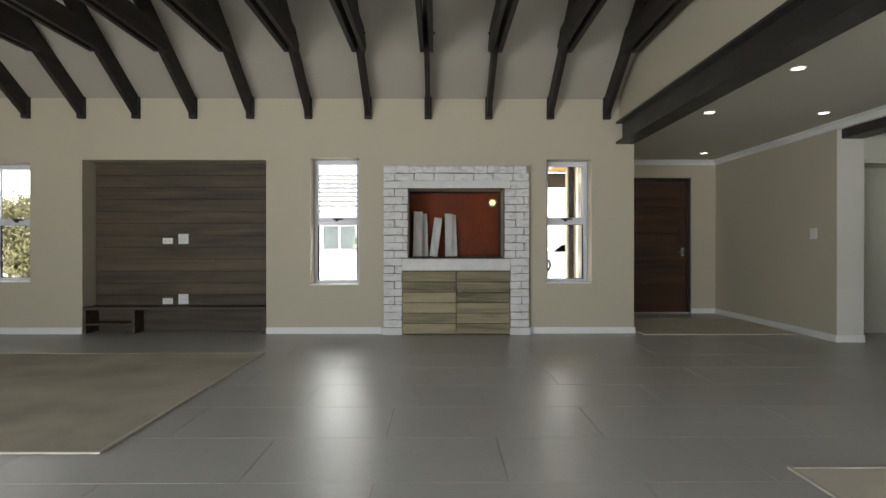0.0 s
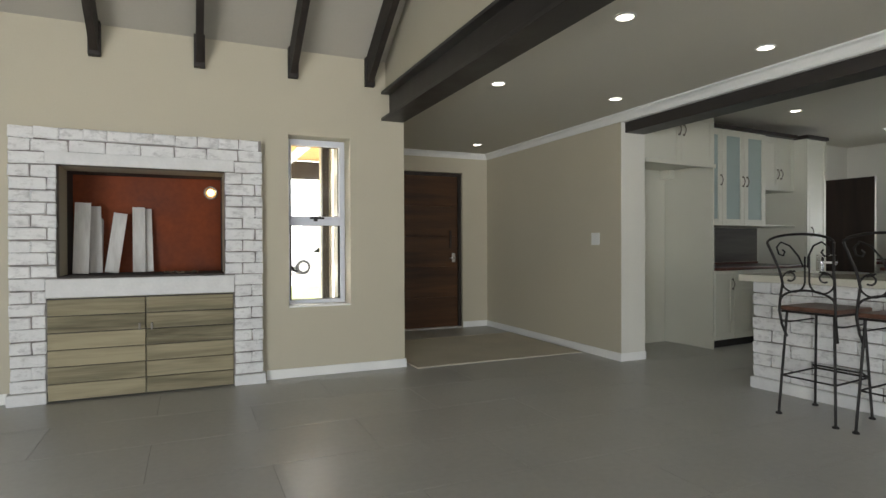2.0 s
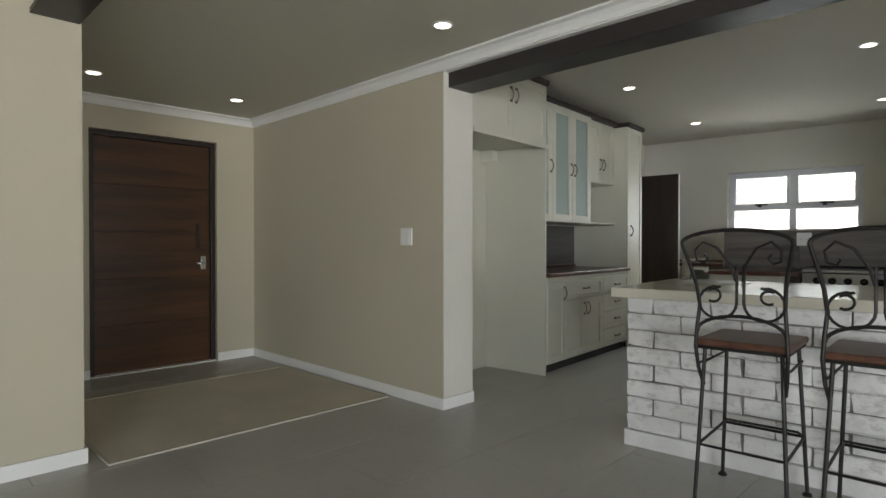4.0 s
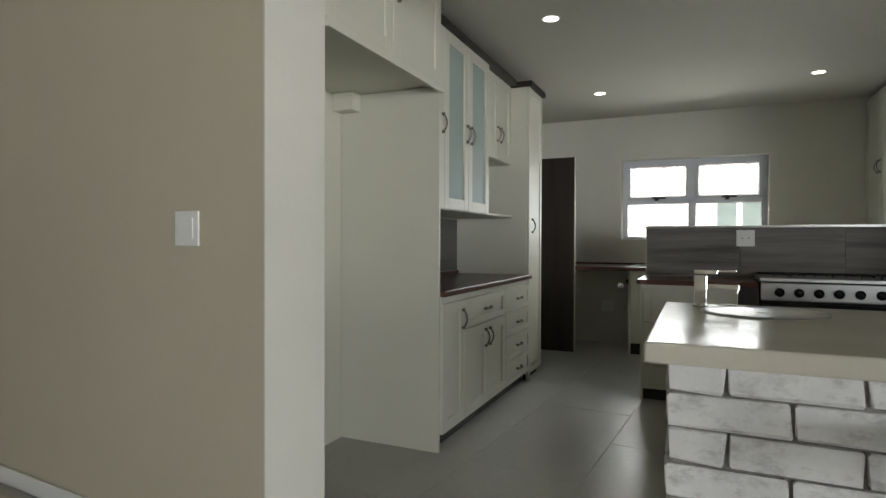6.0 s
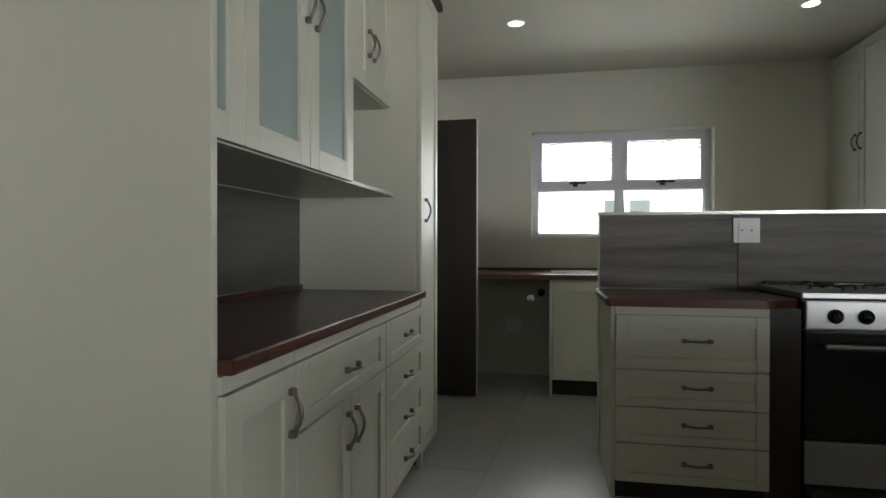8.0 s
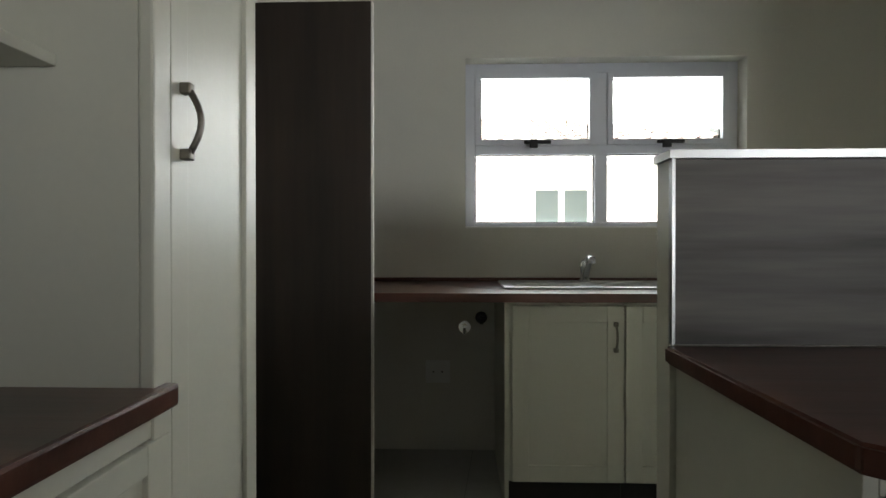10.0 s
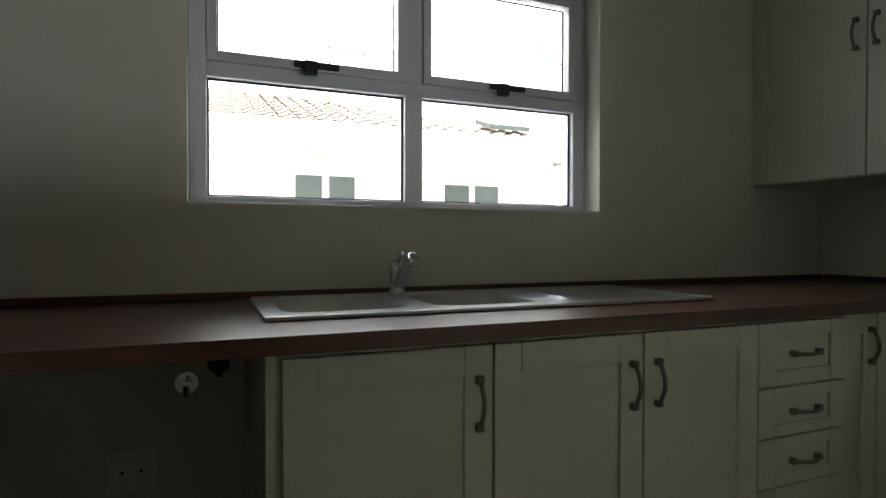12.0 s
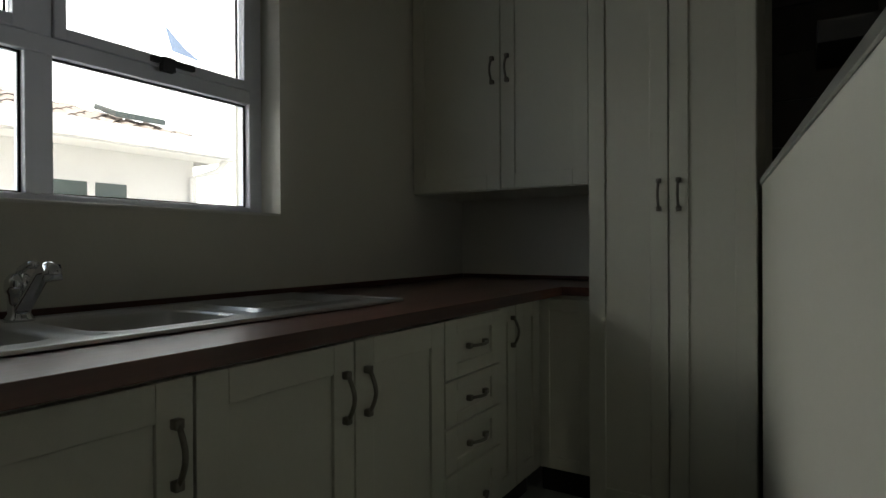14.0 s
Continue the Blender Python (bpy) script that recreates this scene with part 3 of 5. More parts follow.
part("lintel_band", boxes((-0.15, 1.14, FY - 0.004, FY + 0.03, 1.744, 1.835), bevel=0.006), RENDER_W, fp, "rendered white lintel")
part("plinth", boxes((FX0 - 0.02, -0.145, FY - 0.02, YN - 0.002, 0, 0.085), bevel=0.006), RENDER_W, fp)
part("plinth", boxes((1.137, FX1 + 0.02, FY - 0.02, YN - 0.002, 0, 0.085), bevel=0.006), RENDER_W, fp)
part("firebox_back", boxes((-0.077, 1.068, 7.41, 7.419, 0.906, 1.741)), RED, fp, "oxide red back panel")
part("hearth_shelf", boxes((-0.077, 1.068, FY + 0.04, 7.409, 0.906, 0.918)), SOOT, fp)
for a, b, hx in ((-0.14, 0.494, 0.455), (0.499, 1.131, 0.538)):
    d = part("door", boxes((a, b, FY + 0.012, FY + 0.03, 0.012, 0.757)), DARKDOOR, fp, "weathered pine plank door")
    for k in range(6):
        za = 0.014 + k * 0.124
        part("plank", boxes((a + 0.001, b - 0.001, FY - 0.008, FY + 0.0118, za, za + 0.1185), bevel=0.005), PALLET, d)
    part("handle", boxes((hx - 0.008, hx + 0.008, FY - 0.03, FY - 0.009, 0.5, 0.555), bevel=0.004), BRASS, d, "small pewter handle")
lamp = thing("bulkhead_lamp", (0.985, 7.38, 1.62), "round warm lamp glowing inside the firebox", "lamp")
bm = bmesh.new()
bmesh.ops.create_uvsphere(bm, u_segments=16, v_segments=8, radius=0.034, matrix=Matrix.Translation((0.985, 7.385, 1.62)))
part("bulb", bm, BULB, lamp, smooth=True)
bm = bmesh.new()
tube(bm, [(0.985 + 0.05 * math.cos(a), 7.40, 1.62 + 0.05 * math.sin(a)) for a in [i * math.pi / 12 for i in range(25)]], 0.01, 6)
part("ring", bm, BRASS, lamp)
random.seed(5)
for x, lean, h, w, dep in ((0.03, 0.02, 0.79, 0.12, 7.36), (-0.03, 0.03, 0.57, 0.11, 7.1), (0.06, -0.02, 0.55, 0.09, 7.24), (0.17, 0.14, 0.5, 0.10, 7.22), (0.37, 0.0, 0.55, 0.095, 7.25), (0.44, -0.02, 0.54, 0.07, 7.3)):
    bm = boxes((-w / 2, w / 2, -0.011, 0.011, 0, h), bevel=0.003)
    bm.transform(Matrix.Translation((x + 0.05, dep, 0.925)) @ Euler((radians(-7), lean, 0.1)).to_matrix().to_4x4())
    solid("plank", bm, WHITEBOARD, "whitewashed loose board leaning inside the firebox", "plank", "boards in the firebox")
bm = bmesh.new()
tube(bm, [(0.62 + 0.25 * u, 7.0 + 0.05 * math.sin(9 * u), 0.928 + 0.006 * math.sin(23 * u)) for u in [i / 9 for i in range(10)]], 0.008, 6)
solid("kindling", bm, BARK, "thin dry twig lying in the firebox", "kindling")

# ---- media niche ----
nb = thing("niche_panelling", (-2.9, 7.14, 0), "dark weathered timber boards lining the wall niche", "wall panelling")
for k in range(14):
    za = 0.002 + k * 0.149
    part("board", boxes((-3.988, -1.789, 7.135 - 0.003 * (k % 2), 7.164, za, za + 0.146), bevel=0.003), NICHE, nb)
bench = thing("media_bench", (-2.9, 7.0, 0), "low dark timber media bench with an open cubby", "bench")
part("top", boxes((-3.985, -1.792, YN - 0.01, 7.13, 0.285, 0.322), bevel=0.004), NICHE, bench)
part("side", boxes((-3.985, -3.95, YN, 7.13, 0.002, 0.284)), NICHE, bench)
part("side", boxes((-3.40, -3.365, YN, 7.13, 0.002, 0.284)), NICHE, bench)
part("side", boxes((-1.83, -1.792, YN, 7.13, 0.002, 0.284)), NICHE, bench)
part("shelf", boxes((-3.95, -3.40, YN + 0.005, 7.13, 0.1, 0.125)), NICHE, bench)
part("front_panel", boxes((-3.365, -1.83, 7.08, 7.1, 0.002, 0.284)), NICHE, bench)


def wall_plate(x, y, z, w, h, face, label, slots=2):
    """A flush white electrical plate on a wall; face: the way it looks."""
    t = thing("socket_plate" if slots > 1 else "light_switch", (x, y, z), label, "socket" if slots > 1 else "switch")

    def put(u0, u1, v0, v1, d0, d1, bev=0.0):
        if face == "-y":
            return boxes((x + u0, x + u1, y - d1, y - d0, z + v0, z + v1), bevel=bev)
        return boxes((x - d1, x - d0, y + u0, y + u1, z + v0, z + v1), bevel=bev)
    part("plate", put(-w / 2, w / 2, -h / 2, h / 2, 0.001, 0.009, 0.002), PLASTIC, t)
    part("rocker", put(-w * 0.3, w * 0.3, -h * 0.3, h * 0.3, 0.0095, 0.013, 0.001), PLASTIC, t)
    if slots > 1:
        for u in (-w * 0.18, w * 0.18):
            part("pin_hole", put(u - 0.004, u + 0.004, -0.004, 0.004, 0.0132, 0.0138), RUBBER, t)
    return t


for z in (1.12, 0.37):
    wall_plate(-3.09, 7.13, z, 0.125, 0.075, "-y", "white socket plate on the dark boards")
    wall_plate(-2.895, 7.13, z + 0.025, 0.125, 0.125, "-y", "white square socket plate on the dark boards")
wall_plate(4.648, 6.58, 1.2, 0.125, 0.125, "-x", "white square light switch on the hall wall", 1)

# ---- rugs ----


def rug(x0, x1, y0, y1, mat, label, wave=0.004):
    t = thing("rug", ((x0 + x1) / 2, (y0 + y1) / 2, 0.002), label, "rug")
    bm = bmesh.new()
    nx, ny = 40, 36
    g = [[bm.verts.new((x0 + (x1 - x0) * i / nx, y0 + (y1 - y0) * j / ny, 0.012 + wave * noise.noise((i * 0.3, j * 0.3, x0)))) for j in range(ny + 1)] for i in range(nx + 1)]
    for i in range(nx):
        for j in range(ny):
            bm.faces.new((g[i][j], g[i + 1][j], g[i + 1][j + 1], g[i][j + 1]))
    part("weave", bm, mat, t, smooth=True)
    e = 0.02
    part("binding", boxes((x0 - e, x0, y0 - e, y1 + e, 0.003, 0.015), (x1, x1 + e, y0 - e, y1 + e, 0.003, 0.015), (x0, x1, y0 - e, y0, 0.003, 0.015), (x0, x1, y1, y1 + e, 0.003, 0.015), bevel=0.003), RUG_EDGE, t)
    return t


rug(-5.7, -1.43, 2.87, 5.53, RUG, "large worn beige rug lying on the tiles")
rug(1.94, 4.2, 0.4, 2.62, MAT, "plain beige rug on the passage floor")
rug(2.74, 4.56, 6.735, 8.2, MAT, "plain beige rug inside the front door")

# ---- downlights ----


def downlight(x, y, z):
    t = thing("downlight", (x, y, z), "small round recessed ceiling downlight, lit", "downlight", "recessed downlights")
    part("trim_ring", turned(bmesh.new(), x, y, [(0.062, z - 0.0005), (0.06, z - 0.005), (0.048, z - 0.007), (0.047, z - 0.003)], 28, False), PLASTIC, t, smooth=True)
    part("lens", turned(bmesh.new(), x, y, [(0.0465, z - 0.003), (0.046, z - 0.0055)], 28), LAMP, t)


for x, y in ((3.03, 4.32), (4.21, 4.35), (3.03, 5.75), (4.2, 5.76), (3.03, 8.22), (4.14, 8.25), (3.03, 2.0), (4.2, 2.0)):
    downlight(x, y, HALL_Z)
before = set(bpy.data.objects)
for x, y in ((6.763, 5.768), (6.763, 3.99), (8.776, 5.773), (8.79, 3.992)):
    downlight(x, y, KIT_Z)
in_wing(built_since(before))


# ---- kitchen cabinets ----
class Run:
    """Maps along, out and up to the world for cabinets that face one way."""

    def __init__(self, face, front):
        self.face, self.front = face, front

    def box(self, a0, a1, d0, d1, z0, z1):
        """d: metres out from the front plane (negative: into the carcass)."""
        f = self.front
        if self.face == "-y":
            return (a0, a1, f - d1, f - d0, z0, z1)
        if self.face == "+y":
            return (a0, a1, f + d0, f + d1, z0, z1)
        return (f - d1, f - d0, a0, a1, z0, z1)

    def point(self, a, d, z):
        f = self.front
        return {"-y": (a, f - d, z), "+y": (a, f + d, z), "-x": (f - d, a, z)}[self.face]


def bow_handle(run, parent, a, z, d, upright, length=0.105):
    bm = bmesh.new()
    pts = []
    for i in range(9):
        u = i / 8
        s = (u - 0.5) * length
        out = d + 0.012 + 0.02 * math.sin(math.pi * u)
        pts.append(run.point(a, out, z + s) if upright else run.point(a + s, out, z))
    tube(bm, pts, 0.0055, 6)
    for s in (-length / 2, length / 2):
        lo, hi = (run.box(a - 0.009, a + 0.009, d, d + 0.018, z + s - 0.009, z + s + 0.009), None) if upright else (run.box(a + s - 0.009, a + s + 0.009, d, d + 0.018, z - 0.009, z + 0.009), None)
        box(bm, *lo, bevel=0.003)
    part("handle", bm, BRASS, parent, "antique pewter bow handle", True)


def shaker(run, parent, a0, a1, z0, z1, handle=None, name="door", rail=0.068, glass=False):
    """A framed door or drawer front with a recessed panel."""
    g = 0.002
    a0, a1, z0, z1 = a0 + g, a1 - g, z0 + g, z1 - g
    r = min(rail, (z1 - z0) * 0.24)
    bm = boxes(run.box(a0, a0 + rail, 0.0, 0.02, z0, z1), run.box(a1 - rail, a1, 0.0, 0.02, z0, z1), run.box(a0 + rail, a1 - rail, 0.0, 0.02, z1 - r, z1), run.box(a0 + rail, a1 - rail, 0.0, 0.02, z0, z0 + r), bevel=0.0025)
    if not glass:
        box(bm, *run.box(a0 + rail - 0.003, a1 - rail + 0.003, 0.0, 0.011, z0 + r - 0.003, z1 - r + 0.003))
    d = part(name, bm, CAB, parent)
    if glass:
        part("glass_panel", boxes(run.box(a0 + rail - 0.003, a1 - rail + 0.003, 0.004, 0.009, z0 + r - 0.003, z1 - r + 0.003)), FROST, d, "frosted glass panel")
    if handle:
        a, z, up = handle
        bow_handle(run, d, a, z, 0.02, up)
    return d


def carcass(run, parent, a0, a1, depth, z0, z1):
    t = 0.018
    for nm, s in (("side_panel", (a0, a0 + t, -depth, -0.001, z0, z1)), ("side_panel", (a1 - t, a1, -depth, -0.001, z0, z1)), ("base_panel", (a0 + t, a1 - t, -depth, -0.001, z0, z0 + t)),
                  ("top_panel", (a0 + t, a1 - t, -depth, -0.001, z1 - t, z1)), ("back_panel", (a0 + t, a1 - t, -depth, -depth + 0.01, z0 + t, z1 - t)), ("inner_front", (a0 + t, a1 - t, -0.012, -0.001, z0 + t, z1 - t))):
        part(nm, boxes(run.box(*s)), CAB, parent)


# north run: fridge space, base units, glass uppers, tall cupboard
before = set(bpy.data.objects)
N = Run("-y", 6.185)
fr = thing("fridge_surround", (5.5, 6.6, 0), "cream fridge recess with a tall side panel and empty space", "fridge recess")
part("side_panel", boxes((5.958, 5.979, 6.18, 6.823, 0, 2.0), bevel=0.002), CAB, fr)
part("back_panel", boxes((4.915, 5.949, 6.81, 6.823, 0, 2.0)), CAB, fr)
part("pelmet", boxes((4.915, 5.979, 6.16, 6.18, 1.962, 2.003), bevel=0.003), CAB, fr)
part("trunking", boxes((5.87, 5.956, 6.68, 6.808, 1.9, 2.0), bevel=0.003), CAB, fr)
ov = thing("bridging_cabinet", (5.5, 6.6, 2.004), "cream two-door cabinet above the fridge recess", "wall cabinet")
O = Run("-y", 6.2)
carcass(O, ov, 4.915, 5.979, 0.62, 2.004, 2.51)
shaker(O, ov, 4.915, 5.45, 2.006, 2.508, (5.415, 2.33, True))
shaker(O, ov, 5.45, 5.979, 2.006, 2.508, (5.487, 2.33, True))
part("crown", boxes((4.915, 5.99, 6.155, 6.82, 2.511, 2.556), bevel=0.006), DARKDOOR, ov, "dark wooden crown moulding")

lb = thing("base_cabinet", (6.23, 6.64, 0), "cream base cabinet with one tall shaker door", "base cabinet", "north run base cabinets")
carcass(N, lb, 5.981, 6.305, 0.6, 0.09, 0.85)
shaker(N, lb, 5.981, 6.305, 0.092, 0.812, (6.262, 0.70, True))
part("kickboard", boxes(N.box(5.981, 6.305, -0.06, -0.045, 0.001, 0.089)), KICK, lb)
part("top_rail", boxes(N.box(5.981, 6.305, 0, 0.012, 0.814, 0.849)), CAB, lb)
lb = thing("base_cabinet", (6.8, 6.64, 0), "cream base cabinet with a wide drawer over two doors", "base cabinet", "north run base cabinets")
carcass(N, lb, 6.307, 7.092, 0.6, 0.09, 0.85)
shaker(N, lb, 6.307, 7.092, 0.632, 0.812, (6.70, 0.722, False), "drawer")
shaker(N, lb, 6.307, 6.70, 0.092, 0.63, (6.66, 0.53, True))
shaker(N, lb, 6.70, 7.092, 0.092, 0.63, (6.738, 0.53, True))
part("kickboard", boxes(N.box(6.307, 7.092, -0.06, -0.045, 0.001, 0.089)), KICK, lb)
part("top_rail", boxes(N.box(6.307, 7.092, 0, 0.012, 0.814, 0.849)), CAB, lb)
lb = thing("drawer_unit", (7.4, 6.64, 0), "cream unit of four shaker drawers", "drawer unit", "kitchen drawer units")
carcass(N, lb, 7.094, 7.753, 0.6, 0.09, 0.85)
for z0, z1 in ((0.632, 0.812), (0.455, 0.63), (0.275, 0.453), (0.092, 0.273)):
    shaker(N, lb, 7.094, 7.753, z0, z1, (7.423, (z0 + z1) / 2, False), "drawer", 0.06)
part("kickboard", boxes(N.box(7.094, 7.753, -0.06, -0.045, 0.001, 0.089)), KICK, lb)
part("top_rail", boxes(N.box(7.094, 7.753, 0, 0.012, 0.814, 0.849)), CAB, lb)
wt = thing("worktop", (6.85, 6.6, 0.851), "dark mahogany-coloured worktop on the north run", "worktop")
part("slab", boxes((5.982, 7.752, 6.15, 6.81, 0.851, 0.886), bevel=0.006), MAHOG, wt)
part("upstand", boxes((7.735, 7.752, 6.2, 6.795, 0.887, 0.912), (5.982, 7.735, 6.793, 6.807, 0.887, 0.912)), MAHOG, wt)
sp = thing("splashback", (6.85, 6.94, 0.887), "dark grey tiled splashback under the wall cabinets", "splashback")
for k in range(2):
    part("tile", boxes((5.982 + k * 0.886, 6.865 + k * 0.886, 6.8095, 6.823, 0.914, 1.345), bevel=0.002), SPLASH_N, sp)
wall_plate(6.72, 6.8085, 1.18, 0.075, 0.12, "-y", "white double socket on the dark splashback")
U = Run("-y", 6.307)
uc = thing("glass_cabinet", (6.58, 6.72, 1.352), "cream wall cabinet with three frosted glass doors", "wall cabinet")
carcass(U, uc, 5.981, 7.063, 0.516, 1.352, 2.44)
for a0, a1, h in ((5.981, 6.27, 6.235), (6.27, 6.662, 6.627), (6.662, 7.063, 6.7)):
    shaker(U, uc, a0, a1, 1.354, 2.438, (h, 1.86, True), glass=True)
sc = thing("wall_cabinet", (7.4, 6.72, 1.79), "small cream two-door wall cabinet over an open shelf", "wall cabinet")
U2 = Run("-y", 6.345)
carcass(U2, sc, 7.065, 7.711, 0.478, 1.79, 2.44)
shaker(U2, sc, 7.065, 7.388, 1.792, 2.438, (7.353, 1.99, True))
shaker(U2, sc, 7.388, 7.711, 1.792, 2.438, (7.424, 1.99, True))
part("shelf", boxes((7.065, 7.711, 6.31, 6.821, 1.352, 1.37), bevel=0.002), CAB, sc)
part("niche_back", boxes((7.065, 7.711, 6.811, 6.821, 1.371, 1.788)), CAB, sc)
part("side", boxes((7.064, 7.08, 6.33, 6.81, 1.371, 1.788)), CAB, sc)
T = Run("-y", 6.19)
tc = thing("tall_cupboard", (7.88, 6.67, 0), "tall cream pantry cupboard with one narrow door", "tall cupboard")
carcass(T, tc, 7.713, 8.13, 0.632, 0.06, 2.43)
part("pilaster", boxes(T.box(7.713, 7.763, 0, 0.022, 0.0, 2.43), bevel=0.004), CAB, tc)
shaker(T, tc, 7.765, 8.13, 0.062, 2.428, (7.8, 1.29, True), rail=0.055)
part("kickboard", boxes(T.box(7.763, 8.13, -0.04, -0.02, 0.001, 0.059)), KICK, tc)
part("crown", boxes((7.695, 8.15, 6.145, 6.82, 2.431, 2.476), bevel=0.006), DARKDOOR, tc, "dark wooden crown moulding")
crn = thing("crown_moulding", (6.85, 6.6, 2.441), "dark wooden crown moulding over the wall cabinets", "moulding")
part("moulding", boxes((5.992, 7.694, 6.27, 6.82, 2.441, 2.486), bevel=0.006), DARKDOOR, crn)

# sink run under the window
E_ = Run("-x", 9.263)
CORNER = Run("-x", 9.32)


def sink_base(y1, y0, fronts, label, name="base_cabinet", run=E_):
    t = thing(name, (9.55, (y0 + y1) / 2, 0), label, "drawer unit" if name == "drawer_unit" else "base cabinet", "sink run cabinets")
    carcass(run, t, y0, y1, 9.94 - run.front, 0.12, 0.864)
    for f0, f1, z0, z1, h, nm in fronts:
        shaker(run, t, f0, f1, z0, z1, h, nm)
    part("kickboard", boxes(run.box(y0, y1, -0.06, -0.045, 0.001, 0.119)), KICK, t)
    part("top_rail", boxes(run.box(y0, y1, 0.0, 0.008, 0.85, 0.864)), CAB, t)
    return t


sink_base(5.53, 5.062, [(5.062, 5.52, 0.122, 0.848, (5.1, 0.72, True), "door")], "cream sink cabinet with one wide shaker door")
sink_base(5.06, 4.237, [(4.639, 5.06, 0.122, 0.848, (4.675, 0.72, True), "door"), (4.237, 4.637, 0.122, 0.848, (4.598, 0.72, True), "door")], "cream sink cabinet with two shaker doors")
sink_base(4.235, 3.864, [(3.864, 4.235, z0, z1, (4.05, (z0 + z1) / 2, False), "drawer") for z0, z1 in ((0.664, 0.848), (0.52, 0.662), (0.378, 0.518), (0.122, 0.376))], "cream unit of four shaker drawers", "drawer_unit")
sink_base(3.862, 3.38, [(3.62, 3.862, 0.122, 0.848, (3.66, 0.74, True), "door"), (3.382, 3.618, 0.122, 0.848, None, "filler")], "narrow cream pull-out cabinet set back beside the corner", run=CORNER)
gp = thing("end_panel", (9.6, 5.54, 0), "cream end panel beside the empty appliance space", "end panel")
part("panel", boxes((9.243, 9.945, 5.532, 5.55, 0, 0.863), bevel=0.002), CAB, gp)
S = Run("+y", 3.36)
rt = thing("corner_cabinet", (9.19, 3.2, 0), "cream corner base cabinet with one shaker door", "base cabinet")
carcass(S, rt, 9.076, 9.318, 0.42, 0.12, 0.864)
shaker(S, rt, 9.076, 9.31, 0.122, 0.848, None, rail=0.05)
part("kickboard", boxes(S.box(9.076, 9.318, -0.06, -0.045, 0.001, 0.119)), KICK, rt)
T2 = Run("+y", 3.4)
t2 = thing("tall_cupboard", (8.77, 3.16, 0), "tall cream double-door broom cupboard", "tall cupboard")
carcass(T2, t2, 8.476, 9.073, 0.468, 0.04, 2.55)
shaker(T2, t2, 8.767, 9.073, 0.042, 2.548, (8.8, 1.26, True), rail=0.065)
shaker(T2, t2, 8.476, 8.765, 0.042, 2.548, (8.73, 1.26, True), rail=0.065)
part("kickboard", boxes(T2.box(8.476, 9.073, -0.04, -0.02, 0.001, 0.039)), KICK, t2)
US = Run("+y", 3.388)
u2 = thing("wall_cabinet", (9.5, 3.16, 1.32), "cream double-door wall cabinet in the scullery corner", "wall cabinet")
carcass(US, u2, 9.075, 9.945, 0.455, 1.32, 2.55)
shaker(US, u2, 9.472, 9.943, 1.322, 2.548, (9.508, 1.85, True), rail=0.065)
shaker(US, u2, 9.075, 9.47, 1.322, 2.548, (9.435, 1.85, True), rail=0.065)
wk = thing("worktop", (9.6, 4.8, 0.866), "dark mahogany-coloured L-shaped sink worktop", "worktop")
for s in ((9.2, 9.43, 3.39, 6.82, 0.866, 0.9), (9.83, 9.946, 3.39, 6.82, 0.866, 0.9), (9.43, 9.83, 5.5, 6.82, 0.866, 0.9), (9.43, 9.83, 3.39, 4.3, 0.866, 0.9), (9.076, 9.946, 2.932, 3.39, 0.866, 0.9)):
    part("slab", boxes(s), MAHOG, wk)
part("nosing", boxes((9.194, 9.2005, 3.396, 6.82, 0.864, 0.9005), (9.076, 9.2005, 3.3905, 3.397, 0.864, 0.9005), bevel=0.002), MAHOG, wk)
part("upstand", boxes((9.932, 9.948, 2.95, 6.82, 0.901, 0.922), (9.076, 9.932, 2.932, 2.95, 0.901, 0.922), bevel=0.003), MAHOG, wk)


def basin(bm, cx, cy, hx, hy, top, depth, r=0.05):
    """An open rounded bowl."""
    def ring(sx, sy, rad, z):
        pts = []
        for qx, qy, a0 in ((1, 1, 0), (-1, 1, 90), (-1, -1, 180), (1, -1, 270)):
            for k in range(6):
                a = radians(a0 + 18 * k)
                pts.append(bm.verts.new((cx + qx * (sx - rad) + rad * math.cos(a), cy + qy * (sy - rad) + rad * math.sin(a), z)))
        return pts
    rings = [ring(hx + 0.033, hy + 0.033, r + 0.033, top), ring(hx + 0.006, hy + 0.006, r + 0.006, top + 0.001), ring(hx, hy, r, top - 0.006), ring(hx - 0.012, hy - 0.012, r, top - depth + 0.02), ring(hx - 0.03, hy - 0.03, r, top - depth)]
    for a, b in zip(rings, rings[1:]):
        for i in range(24):
            bm.faces.new((a[i], a[(i + 1) % 24], b[(i + 1) % 24], b[i]))
    bm.faces.new(rings[-1])
    return bm


sk = thing("kitchen_sink", (9.64, 4.89, 0.9), "stainless steel double-bowl sink with a drainer", "sink")
bm = wall_with_holes(bmesh.new(), "y", 4.245, 5.53, 9.4, 9.87, 0.0, 0.006, [(5.17, 5.49, 9.46, 9.78), (4.785, 5.105, 9.46, 9.78), (4.315, 4.725, 9.46, 9.8)])
for v in bm.verts:
    v.co = Vector((v.co.z, v.co.y, 0.902 + v.co.x))
part("rim", bm, STEEL, sk)
part("rim_bead", boxes((9.393, 9.401, 4.238, 5.537, 0.9015, 0.911), (9.869, 9.877, 4.238, 5.537, 0.9015, 0.911), (9.401, 9.869, 4.237, 4.246, 0.9015, 0.911), (9.401, 9.869, 5.529, 5.538, 0.9015, 0.911), bevel=0.002), STEEL, sk)
